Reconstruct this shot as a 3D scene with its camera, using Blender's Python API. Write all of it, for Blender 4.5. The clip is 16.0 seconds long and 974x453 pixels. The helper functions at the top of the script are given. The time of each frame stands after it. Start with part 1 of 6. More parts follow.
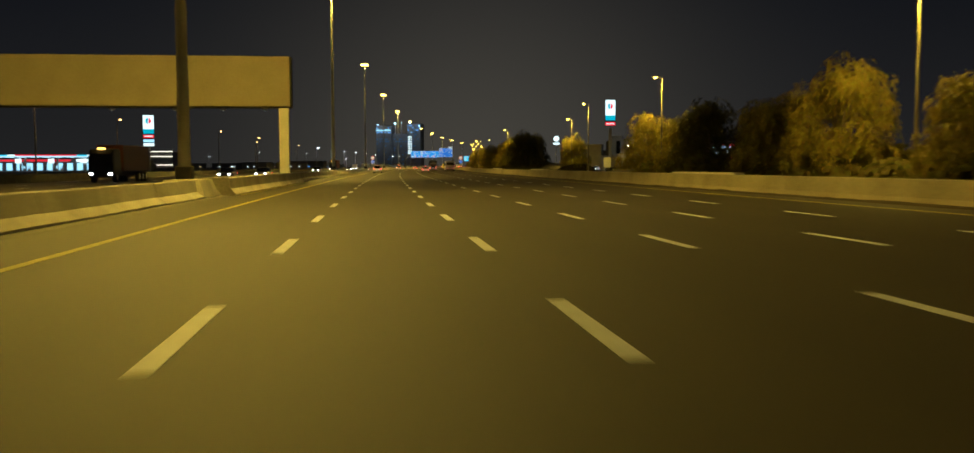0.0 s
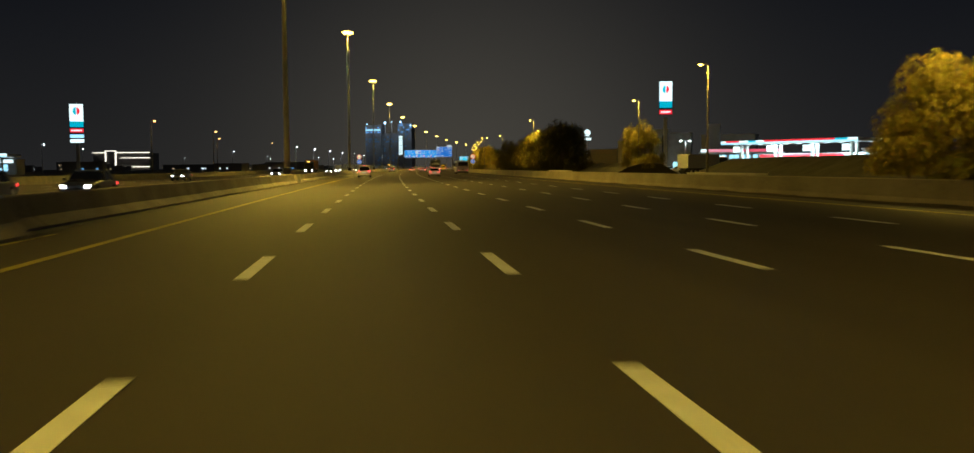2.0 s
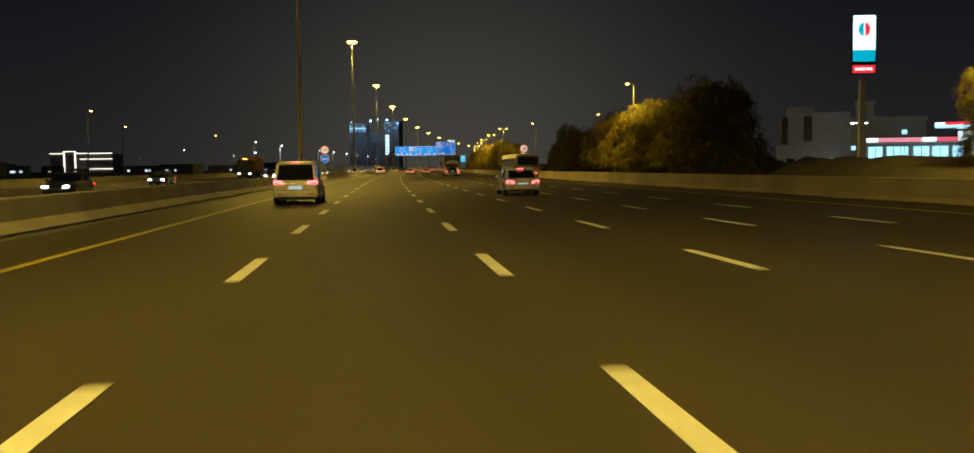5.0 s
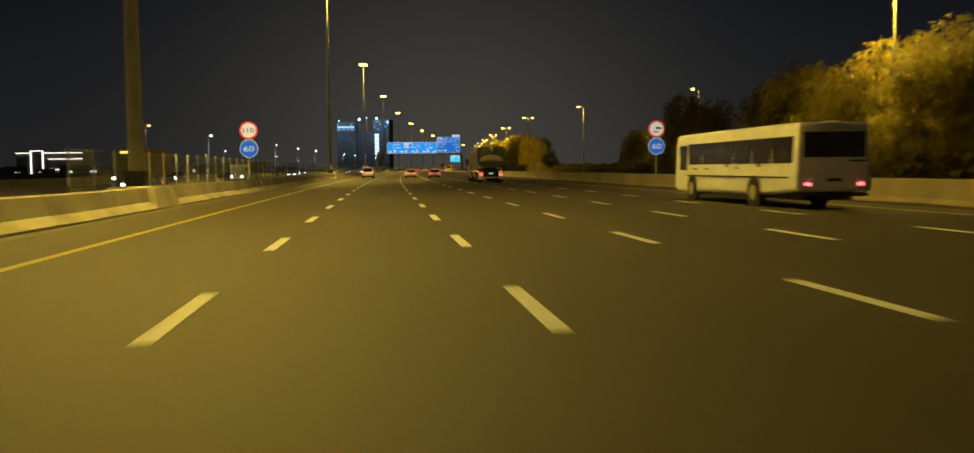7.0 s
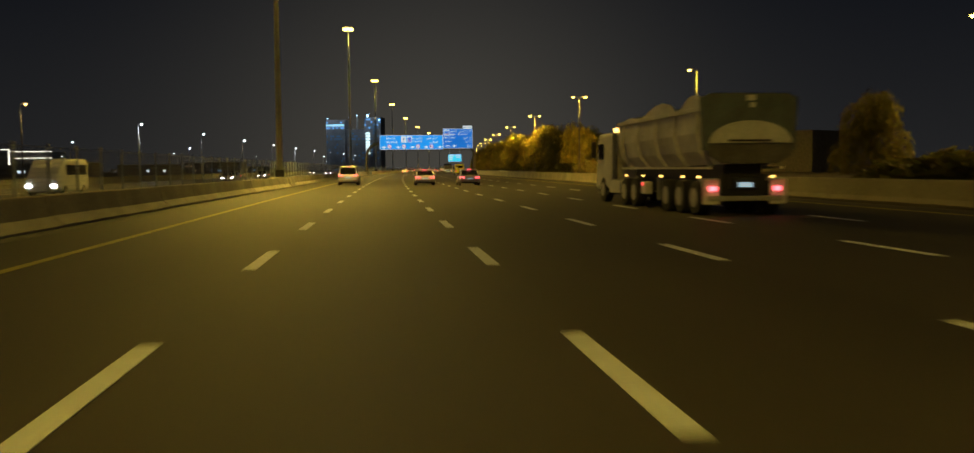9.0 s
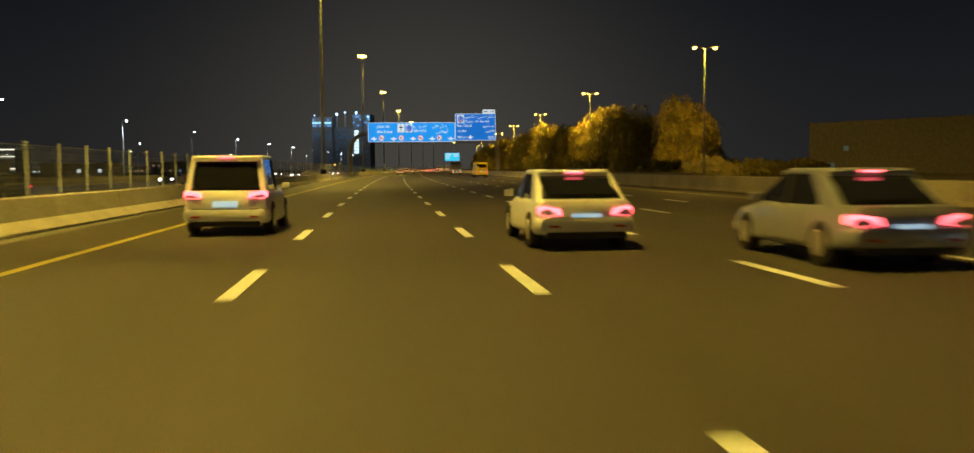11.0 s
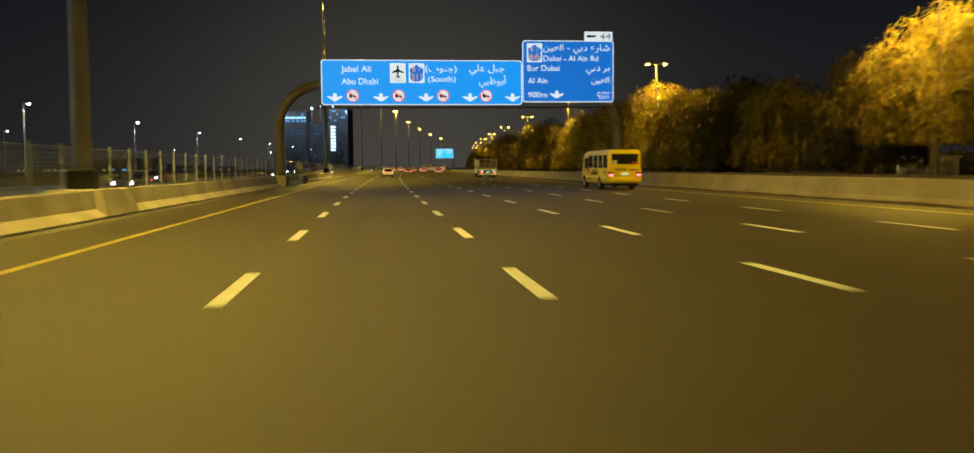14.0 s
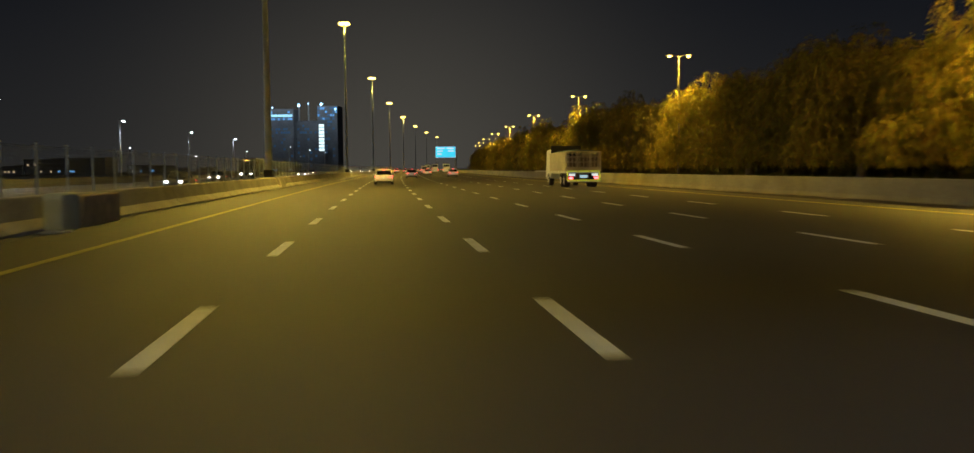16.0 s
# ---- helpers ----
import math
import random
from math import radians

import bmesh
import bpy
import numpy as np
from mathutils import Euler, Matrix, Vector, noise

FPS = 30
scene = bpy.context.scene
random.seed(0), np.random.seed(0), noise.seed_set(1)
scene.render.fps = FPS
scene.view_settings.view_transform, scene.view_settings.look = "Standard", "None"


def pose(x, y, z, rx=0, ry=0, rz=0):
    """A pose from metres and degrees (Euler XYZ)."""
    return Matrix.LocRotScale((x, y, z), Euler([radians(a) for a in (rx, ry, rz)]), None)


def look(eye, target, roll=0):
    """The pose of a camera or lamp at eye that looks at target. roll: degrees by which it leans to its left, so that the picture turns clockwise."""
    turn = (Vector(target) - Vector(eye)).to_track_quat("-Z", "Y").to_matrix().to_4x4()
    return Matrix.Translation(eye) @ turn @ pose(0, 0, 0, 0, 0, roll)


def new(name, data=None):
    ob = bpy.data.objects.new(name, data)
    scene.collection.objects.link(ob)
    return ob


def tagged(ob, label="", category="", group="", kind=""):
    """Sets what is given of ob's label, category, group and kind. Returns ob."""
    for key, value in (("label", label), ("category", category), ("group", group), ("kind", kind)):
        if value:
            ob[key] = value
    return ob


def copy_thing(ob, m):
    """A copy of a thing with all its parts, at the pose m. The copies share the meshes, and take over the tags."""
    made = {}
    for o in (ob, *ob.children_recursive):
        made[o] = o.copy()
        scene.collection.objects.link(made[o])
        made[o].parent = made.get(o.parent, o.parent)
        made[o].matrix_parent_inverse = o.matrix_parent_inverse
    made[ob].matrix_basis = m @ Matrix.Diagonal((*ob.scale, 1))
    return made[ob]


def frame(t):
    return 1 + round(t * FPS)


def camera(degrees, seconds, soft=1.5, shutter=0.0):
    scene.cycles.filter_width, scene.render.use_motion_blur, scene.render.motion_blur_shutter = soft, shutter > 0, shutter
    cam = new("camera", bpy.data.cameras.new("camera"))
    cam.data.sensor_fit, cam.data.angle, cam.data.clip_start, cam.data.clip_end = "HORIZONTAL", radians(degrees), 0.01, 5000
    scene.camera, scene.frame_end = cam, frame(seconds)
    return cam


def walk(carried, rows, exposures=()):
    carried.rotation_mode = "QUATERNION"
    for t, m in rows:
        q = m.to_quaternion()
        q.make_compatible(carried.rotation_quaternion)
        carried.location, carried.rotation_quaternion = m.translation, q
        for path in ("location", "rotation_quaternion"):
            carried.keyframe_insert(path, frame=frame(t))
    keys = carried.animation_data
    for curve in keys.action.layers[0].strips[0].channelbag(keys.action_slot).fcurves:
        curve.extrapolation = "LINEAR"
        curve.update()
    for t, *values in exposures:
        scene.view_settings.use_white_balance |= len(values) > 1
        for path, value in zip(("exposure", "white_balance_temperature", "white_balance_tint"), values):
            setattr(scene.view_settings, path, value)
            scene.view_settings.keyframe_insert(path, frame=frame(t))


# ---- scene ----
# The road bends gently to the right; s runs along it, u across it to the right.
R = 5745.0


def road(s, u, z=0.0):
    a = s / R
    return Vector((R - (R - u) * math.cos(a), (R - u) * math.sin(a), z))


def place(s, u, z=0.0, turn=0.0):
    p = road(s, u, z)
    return pose(p.x, p.y, p.z, 0, 0, turn - math.degrees(s / R))


# ---- camera: seconds, s, u, aim to the right of the road, tilt, lean ----
cam = camera(56.2, 16.0, soft=1.5, shutter=0.35)
WAY = [
    (0.0, 0.0, 0.0, 6.937, -3.791, 0.19), (1.0, 33.301, 0.055, 6.933, -3.79, 0.25),
    (1.5, 49.867, 0.084, 6.944, -3.70, 0.36), (2.0, 66.303, 0.111, 6.92, -3.73, 0.33),
    (2.5, 82.727, 0.137, 6.898, -3.711, 0.36), (3.0, 99.248, 0.161, 6.87, -3.673, 0.46),
    (3.5, 115.847, 0.188, 6.885, -3.682, 0.54), (4.0, 132.502, 0.206, 6.84, -3.72, 0.56),
    (5.25, 174.25, 0.262, 6.82, -3.69, 0.56), (6.5, 215.976, 0.315, 6.808, -3.665, 0.55),
    (7.0, 232.649, 0.339, 6.80, -3.66, 0.54), (7.5, 249.285, 0.338, 6.755, -3.685, 0.475),
    (8.0, 265.865, 0.335, 6.727, -3.653, 0.44), (9.0, 298.883, 0.268, 6.68, -3.638, 0.48),
    (9.6, 318.74, 0.201, 6.655, -3.623, 0.45), (10.8, 358.5, 0.10, 6.67, -3.63, 0.41),
    (12.0, 398.267, 0.007, 6.74, -3.638, 0.38), (12.5, 414.838, -0.02, 6.81, -3.633, 0.405),
    (13.0, 431.409, 0.001, 6.881, -3.64, 0.395), (13.5, 448.004, 0.031, 6.93, -3.70, 0.39),
    (14.0, 464.646, 0.057, 6.94, -3.706, 0.43), (14.5, 481.264, 0.1, 6.965, -3.706, 0.47),
    (15.3, 507.672, 0.145, 6.888, -3.691, 0.44), (16.0, 530.799, 0.15, 6.794, -3.665, 0.526),
]
rows = []
for t, s, u, aim, tilt, lean in WAY:
    p = road(s, u, 1.473)
    rows.append((t, pose(p.x, p.y, p.z, 90 + tilt, lean, -aim - math.degrees(s / R))))
walk(cam, rows, [(0.0, 0.0), (13.6, 0.1), (14.2, 0.12), (14.6, 0.0), (15.0, -0.22), (15.4, 0.06), (16.0, 0.14)])

# ---- night sky ----
world = bpy.data.worlds.new("night_sky")
scene.world = world
world.use_nodes = True
wn, wl = world.node_tree.nodes, world.node_tree.links
wn.clear()
w_out, w_bg = wn.new("ShaderNodeOutputWorld"), wn.new("ShaderNodeBackground")
w_co, w_sep, w_ramp = wn.new("ShaderNodeTexCoord"), wn.new("ShaderNodeSeparateXYZ"), wn.new("ShaderNodeValToRGB")
wl.new(w_co.outputs["Generated"], w_sep.inputs[0])
wl.new(w_sep.outputs["Z"], w_ramp.inputs[0])
# city glow and lens haze, painted into the sky over the road's far end
w_dot, w_pow, w_haze, w_add = wn.new("ShaderNodeVectorMath"), wn.new("ShaderNodeMath"), wn.new("ShaderNodeMix"), wn.new("ShaderNodeMix")
w_dot.operation, w_pow.operation, w_haze.data_type, w_add.data_type, w_add.blend_type = "DOT_PRODUCT", "POWER", "RGBA", "RGBA", "ADD"
w_dot.inputs[1].default_value = (math.sin(radians(6.5)), math.cos(radians(6.5)), 0.0)
w_pow.inputs[1].default_value, w_pow.use_clamp = 38.0, True
w_haze.inputs[6].default_value, w_haze.inputs[7].default_value = (0, 0, 0, 1), (0.040, 0.036, 0.027, 1)
w_add.inputs[0].default_value = 1.0
wl.new(w_co.outputs["Generated"], w_dot.inputs[0])
wl.new(w_dot.outputs["Value"], w_pow.inputs[0])
wl.new(w_pow.outputs[0], w_haze.inputs[0])
wl.new(w_ramp.outputs[0], w_add.inputs[6])
wl.new(w_haze.outputs[2], w_add.inputs[7])
wl.new(w_add.outputs[2], w_bg.inputs[0])
wl.new(w_bg.outputs[0], w_out.inputs[0])
w_ramp.color_ramp.elements[0].color, w_ramp.color_ramp.elements[0].position = (0.0150, 0.0152, 0.0158, 1), 0.0
w_ramp.color_ramp.elements[1].color, w_ramp.color_ramp.elements[1].position = (0.0044, 0.0054, 0.0082, 1), 0.2
w_bg.inputs[1].default_value = 1.0

SODIUM, AMBER_SODIUM, WARM, COLD = (1.0, 0.68, 0.09), (1.0, 0.60, 0.07), (1.0, 0.60, 0.24), (0.75, 0.92, 1.0)


def lamp(name, at, watts, colour, radius=0.4, aim=None, angle=150, blend=0.5):
    d = bpy.data.lights.new(name, "SPOT" if aim else "POINT")
    d.energy, d.color, d.shadow_soft_size = watts, colour, radius
    if aim:
        d.spot_size, d.spot_blend = radians(angle), blend
    ob = new(name, d)
    ob.matrix_world = look(at, aim) if aim else Matrix.Translation(at)
    return ob


MASTS = [45.3 + 112.45 * j for j in range(-1, 13)]
SINGLES = [(58, 35), (117, 35.2), (167.6, 36), (224, 43), (291, 33.7), (365.6, 45.5), (405, 36)]
DOUBLES = [458 + 57.8 * k for k in range(11)]
ORANGE = [(142, -52), (202, -58.4), (266, -50.6), (325, -50.4), (382, -62), (441, -54.4)]
WHITE = [495.2 + 55.2 * k for k in range(11)]
for s in MASTS[:11]:
    for side in (-1, 1):
        lamp("mast_light", road(s, -9.3 + side * 0.9, 30.9), 75000, SODIUM, 0.5, road(s, -9.3 + side * 8, 0), 162, 1.0)
for s, u in SINGLES:
    lamp("street_light", road(s, u - 0.8, 12.5), 13500, SODIUM, 0.35, road(s, u + 4, 0), 172)
for s in DOUBLES[:8]:
    lamp("street_light", road(s, 32.1, 13.4), 25000, AMBER_SODIUM, 0.6, road(s, 37, 0), 174)
for s, u in ORANGE:
    lamp("service_light", road(s, u + 0.8, 11.1), 2500, WARM, 0.3, road(s, u + 7, 0), 165)
for s in WHITE[:7]:
    lamp("service_light", road(s, -52.2, 10.9), 5000, COLD, 0.3, road(s, -46, 0), 165)
# stand-ins for the work lights, hung clear of the tower to lift its front
for s, u in ((1572, -232), (1572, -165)):
    lamp("site_light", road(s, u, 92), 30000, (0.62, 0.78, 0.95), 1.5)


# ---- materials ----
def material(name, colour, rough=0.6, metal=0.0, vary=0.25, scale=3.0, fine=40.0, bump=0.0, emit=0.0, emit_colour=None, spec=0.5, use_uv=False):
    m = bpy.data.materials.new(name)
    m.use_nodes = True
    nt = m.node_tree
    b = nt.nodes["Principled BSDF"]
    b.inputs["Roughness"].default_value, b.inputs["Metallic"].default_value = rough, metal
    b.inputs["Specular IOR Level"].default_value = spec
    b.inputs["Base Color"].default_value = (*colour, 1)
    if emit:
        b.inputs["Emission Color"].default_value = (*(emit_colour or colour), 1)
        b.inputs["Emission Strength"].default_value = emit
    if vary or bump:
        co = nt.nodes.new("ShaderNodeTexCoord")
        src = co.outputs["Object"]
        n1, n2 = nt.nodes.new("ShaderNodeTexNoise"), nt.nodes.new("ShaderNodeTexNoise")
        n1.inputs["Scale"].default_value, n2.inputs["Scale"].default_value = scale, fine
        n1.inputs["Detail"].default_value, n2.inputs["Detail"].default_value = 5, 3
        nt.links.new(src, n1.inputs["Vector"])
        nt.links.new(src, n2.inputs["Vector"])
        mix = nt.nodes.new("ShaderNodeMix")
        mix.data_type = "FLOAT"
        mix.inputs[0].default_value = 0.35
        nt.links.new(n1.outputs[0], mix.inputs[2])
        nt.links.new(n2.outputs[0], mix.inputs[3])
        r = nt.nodes.new("ShaderNodeMapRange")
        r.inputs[1].default_value, r.inputs[2].default_value = 0.3, 0.7
        r.inputs[3].default_value, r.inputs[4].default_value = 1 - vary, 1 + vary
        nt.links.new(mix.outputs[0], r.inputs[0])
        hsv = nt.nodes.new("ShaderNodeHueSaturation")
        hsv.inputs["Color"].default_value = (*colour, 1)
        nt.links.new(r.outputs[0], hsv.inputs["Value"])
        nt.links.new(hsv.outputs[0], b.inputs["Base Color"])
        if bump:
            bp = nt.nodes.new("ShaderNodeBump")
            bp.inputs["Strength"].default_value, bp.inputs["Distance"].default_value = bump, 0.02
            nt.links.new(n2.outputs[0], bp.inputs["Height"])
            nt.links.new(bp.outputs[0], b.inputs["Normal"])
    return m


def asphalt_material():
    """Asphalt: stone grain, patches, and long streaks of wear that follow the lanes (UV: u, s in tens of metres)."""
    m = bpy.data.materials.new("asphalt")
    m.use_nodes = True
    nt = m.node_tree
    b = nt.nodes["Principled BSDF"]
    b.inputs["Roughness"].default_value, b.inputs["Specular IOR Level"].default_value = 0.6, 0.4
    uv = nt.nodes.new("ShaderNodeUVMap")
    uv.uv_map = "lay"
    total = None
    for size, stretch, weight in ((1.2, 1.0, 0.5), (6.0, 0.03, 0.9), (120.0, 1.0, 0.35), (0.35, 0.5, 0.6)):
        mp, n = nt.nodes.new("ShaderNodeMapping"), nt.nodes.new("ShaderNodeTexNoise")
        mp.inputs["Scale"].default_value = (size, size * stretch, 1)
        n.inputs["Scale"].default_value, n.inputs["Detail"].default_value = 1.0, 4
        nt.links.new(uv.outputs[0], mp.inputs[0])
        nt.links.new(mp.outputs[0], n.inputs["Vector"])
        k = nt.nodes.new("ShaderNodeMath")
        k.operation = "MULTIPLY_ADD"
        k.inputs[1].default_value = weight
        k.inputs[2].default_value = -0.5 * weight
        nt.links.new(n.outputs[0], k.inputs[0])
        if total is None:
            total = k
        else:
            add = nt.nodes.new("ShaderNodeMath")
            add.operation = "ADD"
            nt.links.new(total.outputs[0], add.inputs[0])
            nt.links.new(k.outputs[0], add.inputs[1])
            total = add
    r = nt.nodes.new("ShaderNodeMapRange")
    r.inputs[1].default_value, r.inputs[2].default_value = -0.5, 0.5
    r.inputs[3].default_value, r.inputs[4].default_value = 0.55, 1.45
    nt.links.new(total.outputs[0], r.inputs[0])
    hsv = nt.nodes.new("ShaderNodeHueSaturation")
    hsv.inputs["Color"].default_value = (0.052, 0.046, 0.035, 1)
    nt.links.new(r.outputs[0], hsv.inputs["Value"])
    nt.links.new(hsv.outputs[0], b.inputs["Base Color"])
    mp, n, bp = nt.nodes.new("ShaderNodeMapping"), nt.nodes.new("ShaderNodeTexNoise"), nt.nodes.new("ShaderNodeBump")
    mp.inputs["Scale"].default_value = (400, 400, 1)
    nt.links.new(uv.outputs[0], mp.inputs[0])
    nt.links.new(mp.outputs[0], n.inputs["Vector"])
    nt.links.new(n.outputs[0], bp.inputs["Height"])
    bp.inputs["Strength"].default_value, bp.inputs["Distance"].default_value = 0.35, 0.01
    nt.links.new(bp.outputs[0], b.inputs["Normal"])
    return m


def leaf_material(name, colour):
    m = material(name, colour, 0.75, vary=0.25, scale=0.6, fine=6.0, spec=0.2)
    nt = m.node_tree
    b = nt.nodes["Principled BSDF"]
    hsv = b.inputs["Base Color"].links[0].from_node
    info, mul = nt.nodes.new("ShaderNodeNewGeometry"), nt.nodes.new("ShaderNodeMapRange")
    mul.inputs[3].default_value, mul.inputs[4].default_value = 0.46, 0.53
    nt.links.new(info.outputs["Random Per Island"], mul.inputs[0])
    nt.links.new(mul.outputs[0], hsv.inputs["Hue"])
    tr, mix, out = nt.nodes.new("ShaderNodeBsdfTranslucent"), nt.nodes.new("ShaderNodeMixShader"), nt.nodes["Material Output"]
    nt.links.new(hsv.outputs[0], tr.inputs[0])
    mix.inputs[0].default_value = 0.3
    nt.links.new(b.outputs[0], mix.inputs[1])
    nt.links.new(tr.outputs[0], mix.inputs[2])
    nt.links.new(mix.outputs[0], out.inputs[0])
    return m


def cast_material(name, colour):
    """Concrete whose stains run on across the blocks and whose tone differs from block to block."""
    m = material(name, colour, 0.82, vary=0.35, scale=0.5, fine=9.0, bump=0.25)
    nt = m.node_tree
    geo = nt.nodes.new("ShaderNodeNewGeometry")
    for n in [n for n in nt.nodes if n.bl_idname == "ShaderNodeTexNoise"]:
        nt.links.new(geo.outputs["Position"], n.inputs["Vector"])
    hsv = nt.nodes["Principled BSDF"].inputs["Base Color"].links[0].from_node
    tone = hsv.inputs["Value"].links[0].from_socket
    info, span, mul = nt.nodes.new("ShaderNodeObjectInfo"), nt.nodes.new("ShaderNodeMapRange"), nt.nodes.new("ShaderNodeMath")
    span.inputs[3].default_value, span.inputs[4].default_value = 0.92, 1.06
    mul.operation = "MULTIPLY"
    nt.links.new(info.outputs["Random"], span.inputs[0])
    nt.links.new(span.outputs[0], mul.inputs[0])
    nt.links.new(tone, mul.inputs[1])
    nt.links.new(mul.outputs[0], hsv.inputs["Value"])
    return m


ASPHALT = asphalt_material()
CAST_CONCRETE = cast_material("cast_concrete", (0.34, 0.32, 0.28))
# grit darkened to carry the gutter shadow along the wall foot
SHADED_GRIT = material("shaded_grit", (0.055, 0.045, 0.03), 0.95, vary=0.5, scale=0.5, fine=4.0, bump=0.3)
WALL_CONCRETE = material("dusty_wall_concrete", (0.27, 0.235, 0.165), 0.85, vary=0.35, scale=0.35, fine=7.0, bump=0.25)
EARTH = material("dark_earth", (0.105, 0.085, 0.055), 0.95, vary=0.5, scale=0.15, fine=2.5, bump=0.4)
SCRUB = material("dry_scrub", (0.026, 0.023, 0.013), 0.95, vary=0.5, scale=0.5, fine=5.0, bump=0.6)
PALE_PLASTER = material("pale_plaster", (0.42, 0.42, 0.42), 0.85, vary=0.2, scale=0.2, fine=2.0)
CONCRETE = material("concrete", (0.34, 0.32, 0.28), 0.8, vary=0.35, scale=0.5, fine=9.0, bump=0.25)
DARK_CONCRETE = material("stained_concrete", (0.12, 0.115, 0.105), 0.85, vary=0.35, scale=1.5, fine=12, bump=0.2)
PAINT_WHITE = material("line_white", (0.66, 0.70, 0.78), 0.55, vary=0.3, scale=2.0, fine=25)
PAINT_YELLOW = material("line_yellow", (0.40, 0.35, 0.045), 0.55, vary=0.3, scale=2.0, fine=25)
STEEL = material("galvanised_steel", (0.45, 0.45, 0.44), 0.5, 0.6, vary=0.2, scale=2, fine=20)
BROWN_STEEL = material("painted_mast", (0.30, 0.30, 0.30), 0.6, 0.1, vary=0.25, scale=1.0, fine=15)
RUSTY_STEEL = material("rusty_steel", (0.09, 0.07, 0.05), 0.7, 0.2, vary=0.35, scale=1.5, fine=15)
POLE_PAINT = material("dull_lamp_pole", (0.07, 0.062, 0.05), 0.6, 0.1, vary=0.25, scale=1.0, fine=15)
GANTRY_PAINT = material("gantry_paint", (0.17, 0.155, 0.13), 0.6, 0.1, vary=0.25, scale=0.8, fine=15)
FENCE_STEEL = material("zinc_coated_fence", (0.36, 0.41, 0.50), 0.6, 0.0, vary=0.15, scale=2, fine=20)
BLACK = material("black_plastic", (0.02, 0.02, 0.02), 0.6, vary=0.2)
RUBBER = material("rubber", (0.022, 0.021, 0.02), 0.85, vary=0.3, scale=6)
RIM = material("dusty_rim", (0.42, 0.40, 0.36), 0.55, 0.5, vary=0.3, scale=5)
GLASS = material("dark_glass", (0.012, 0.013, 0.014), 0.08, vary=0.1, spec=0.6)
BUS_GLASS = material("tinted_bus_glass", (0.035, 0.033, 0.028), 0.14, vary=0.75, scale=1.4, fine=5, spec=0.5)
BUS_WHITE = material("bus_white", (0.82, 0.83, 0.84), 0.4, vary=0.12, scale=1.2, fine=12)
CAR_WHITE = material("car_white", (0.78, 0.79, 0.81), 0.25, vary=0.06)
CAR_SILVER = material("car_silver", (0.42, 0.43, 0.45), 0.3, 0.5, vary=0.08)
CAR_DARK = material("car_dark", (0.03, 0.032, 0.036), 0.3, vary=0.1)
SCHOOL_YELLOW = material("school_yellow", (0.80, 0.645, 0.012), 0.35, vary=0.1, scale=1.0)
TIPPER_WHITE = material("dusty_cream_steel", (0.62, 0.61, 0.57), 0.6, vary=0.25, scale=1.0, fine=8)
TAN_CANVAS = material("tan_canvas", (0.52, 0.45, 0.34), 0.8, vary=0.2, scale=1.0, fine=9, bump=0.15)
TARP = material("green_tarpaulin", (0.11, 0.135, 0.14), 0.8, vary=0.3, scale=1.5, fine=10, bump=0.3)
BILLBOARD = material("beige_cladding", (0.37, 0.32, 0.235), 0.75, vary=0.12, scale=0.4, fine=6)
WHITE_PAINT = material("white_paint", (0.70, 0.69, 0.66), 0.6, vary=0.15, scale=0.8)
BARK = material("bark", (0.13, 0.10, 0.07), 0.9, vary=0.4, scale=4, fine=25, bump=0.5)
LEAF = leaf_material("leaf", (0.155, 0.135, 0.018))
# leaf again, with the shade of dim trees and bushes in its colour
LEAF_SHADED = leaf_material("leaf_shaded", (0.075, 0.07, 0.015))
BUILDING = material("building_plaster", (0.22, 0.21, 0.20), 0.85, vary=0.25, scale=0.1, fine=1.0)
BUILDING_DARK = material("bare_concrete_frame", (0.25, 0.25, 0.26), 0.85, vary=0.3, scale=0.05, fine=0.6)


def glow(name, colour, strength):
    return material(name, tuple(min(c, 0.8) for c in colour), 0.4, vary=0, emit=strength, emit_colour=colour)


SODIUM_LENS = glow("sodium_lens", (1.0, 0.67, 0.11), 13)
WARM_LENS = glow("warm_lens", (1.0, 0.52, 0.15), 11)
COLD_LENS = glow("cold_lens", (0.75, 0.93, 1.0), 35)
TAIL = glow("tail_lamp", (1.0, 0.05, 0.06), 3.0)
TAIL_HOT = glow("brake_lamp", (1.0, 0.11, 0.13), 5.0)
AMBER = glow("amber_marker", (1.0, 0.55, 0.12), 5.0)
HEAD = glow("head_lamp", (0.85, 0.94, 1.0), 22)
PLATE = glow("lit_plate", (0.55, 0.8, 1.0), 0.55)
# direction boards glow in place of headlight beams their sheeting throws back
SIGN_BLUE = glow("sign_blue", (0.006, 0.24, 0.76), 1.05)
SIGN_BLUE_EXIT = glow("headlit_exit_blue", (0.006, 0.13, 0.52), 1.0)
SIGN_FAR = glow("headlit_sign_cyan", (0.03, 0.50, 0.85), 1.0)
# unlit discs: the emission replaces headlights falling on them
DISC_WHITE = glow("headlit_disc_white", (0.50, 0.50, 0.50), 0.75)
DISC_RED = glow("headlit_disc_red", (0.55, 0.045, 0.03), 0.6)
DISC_BLUE = glow("headlit_disc_blue", (0.006, 0.085, 0.46), 0.85)
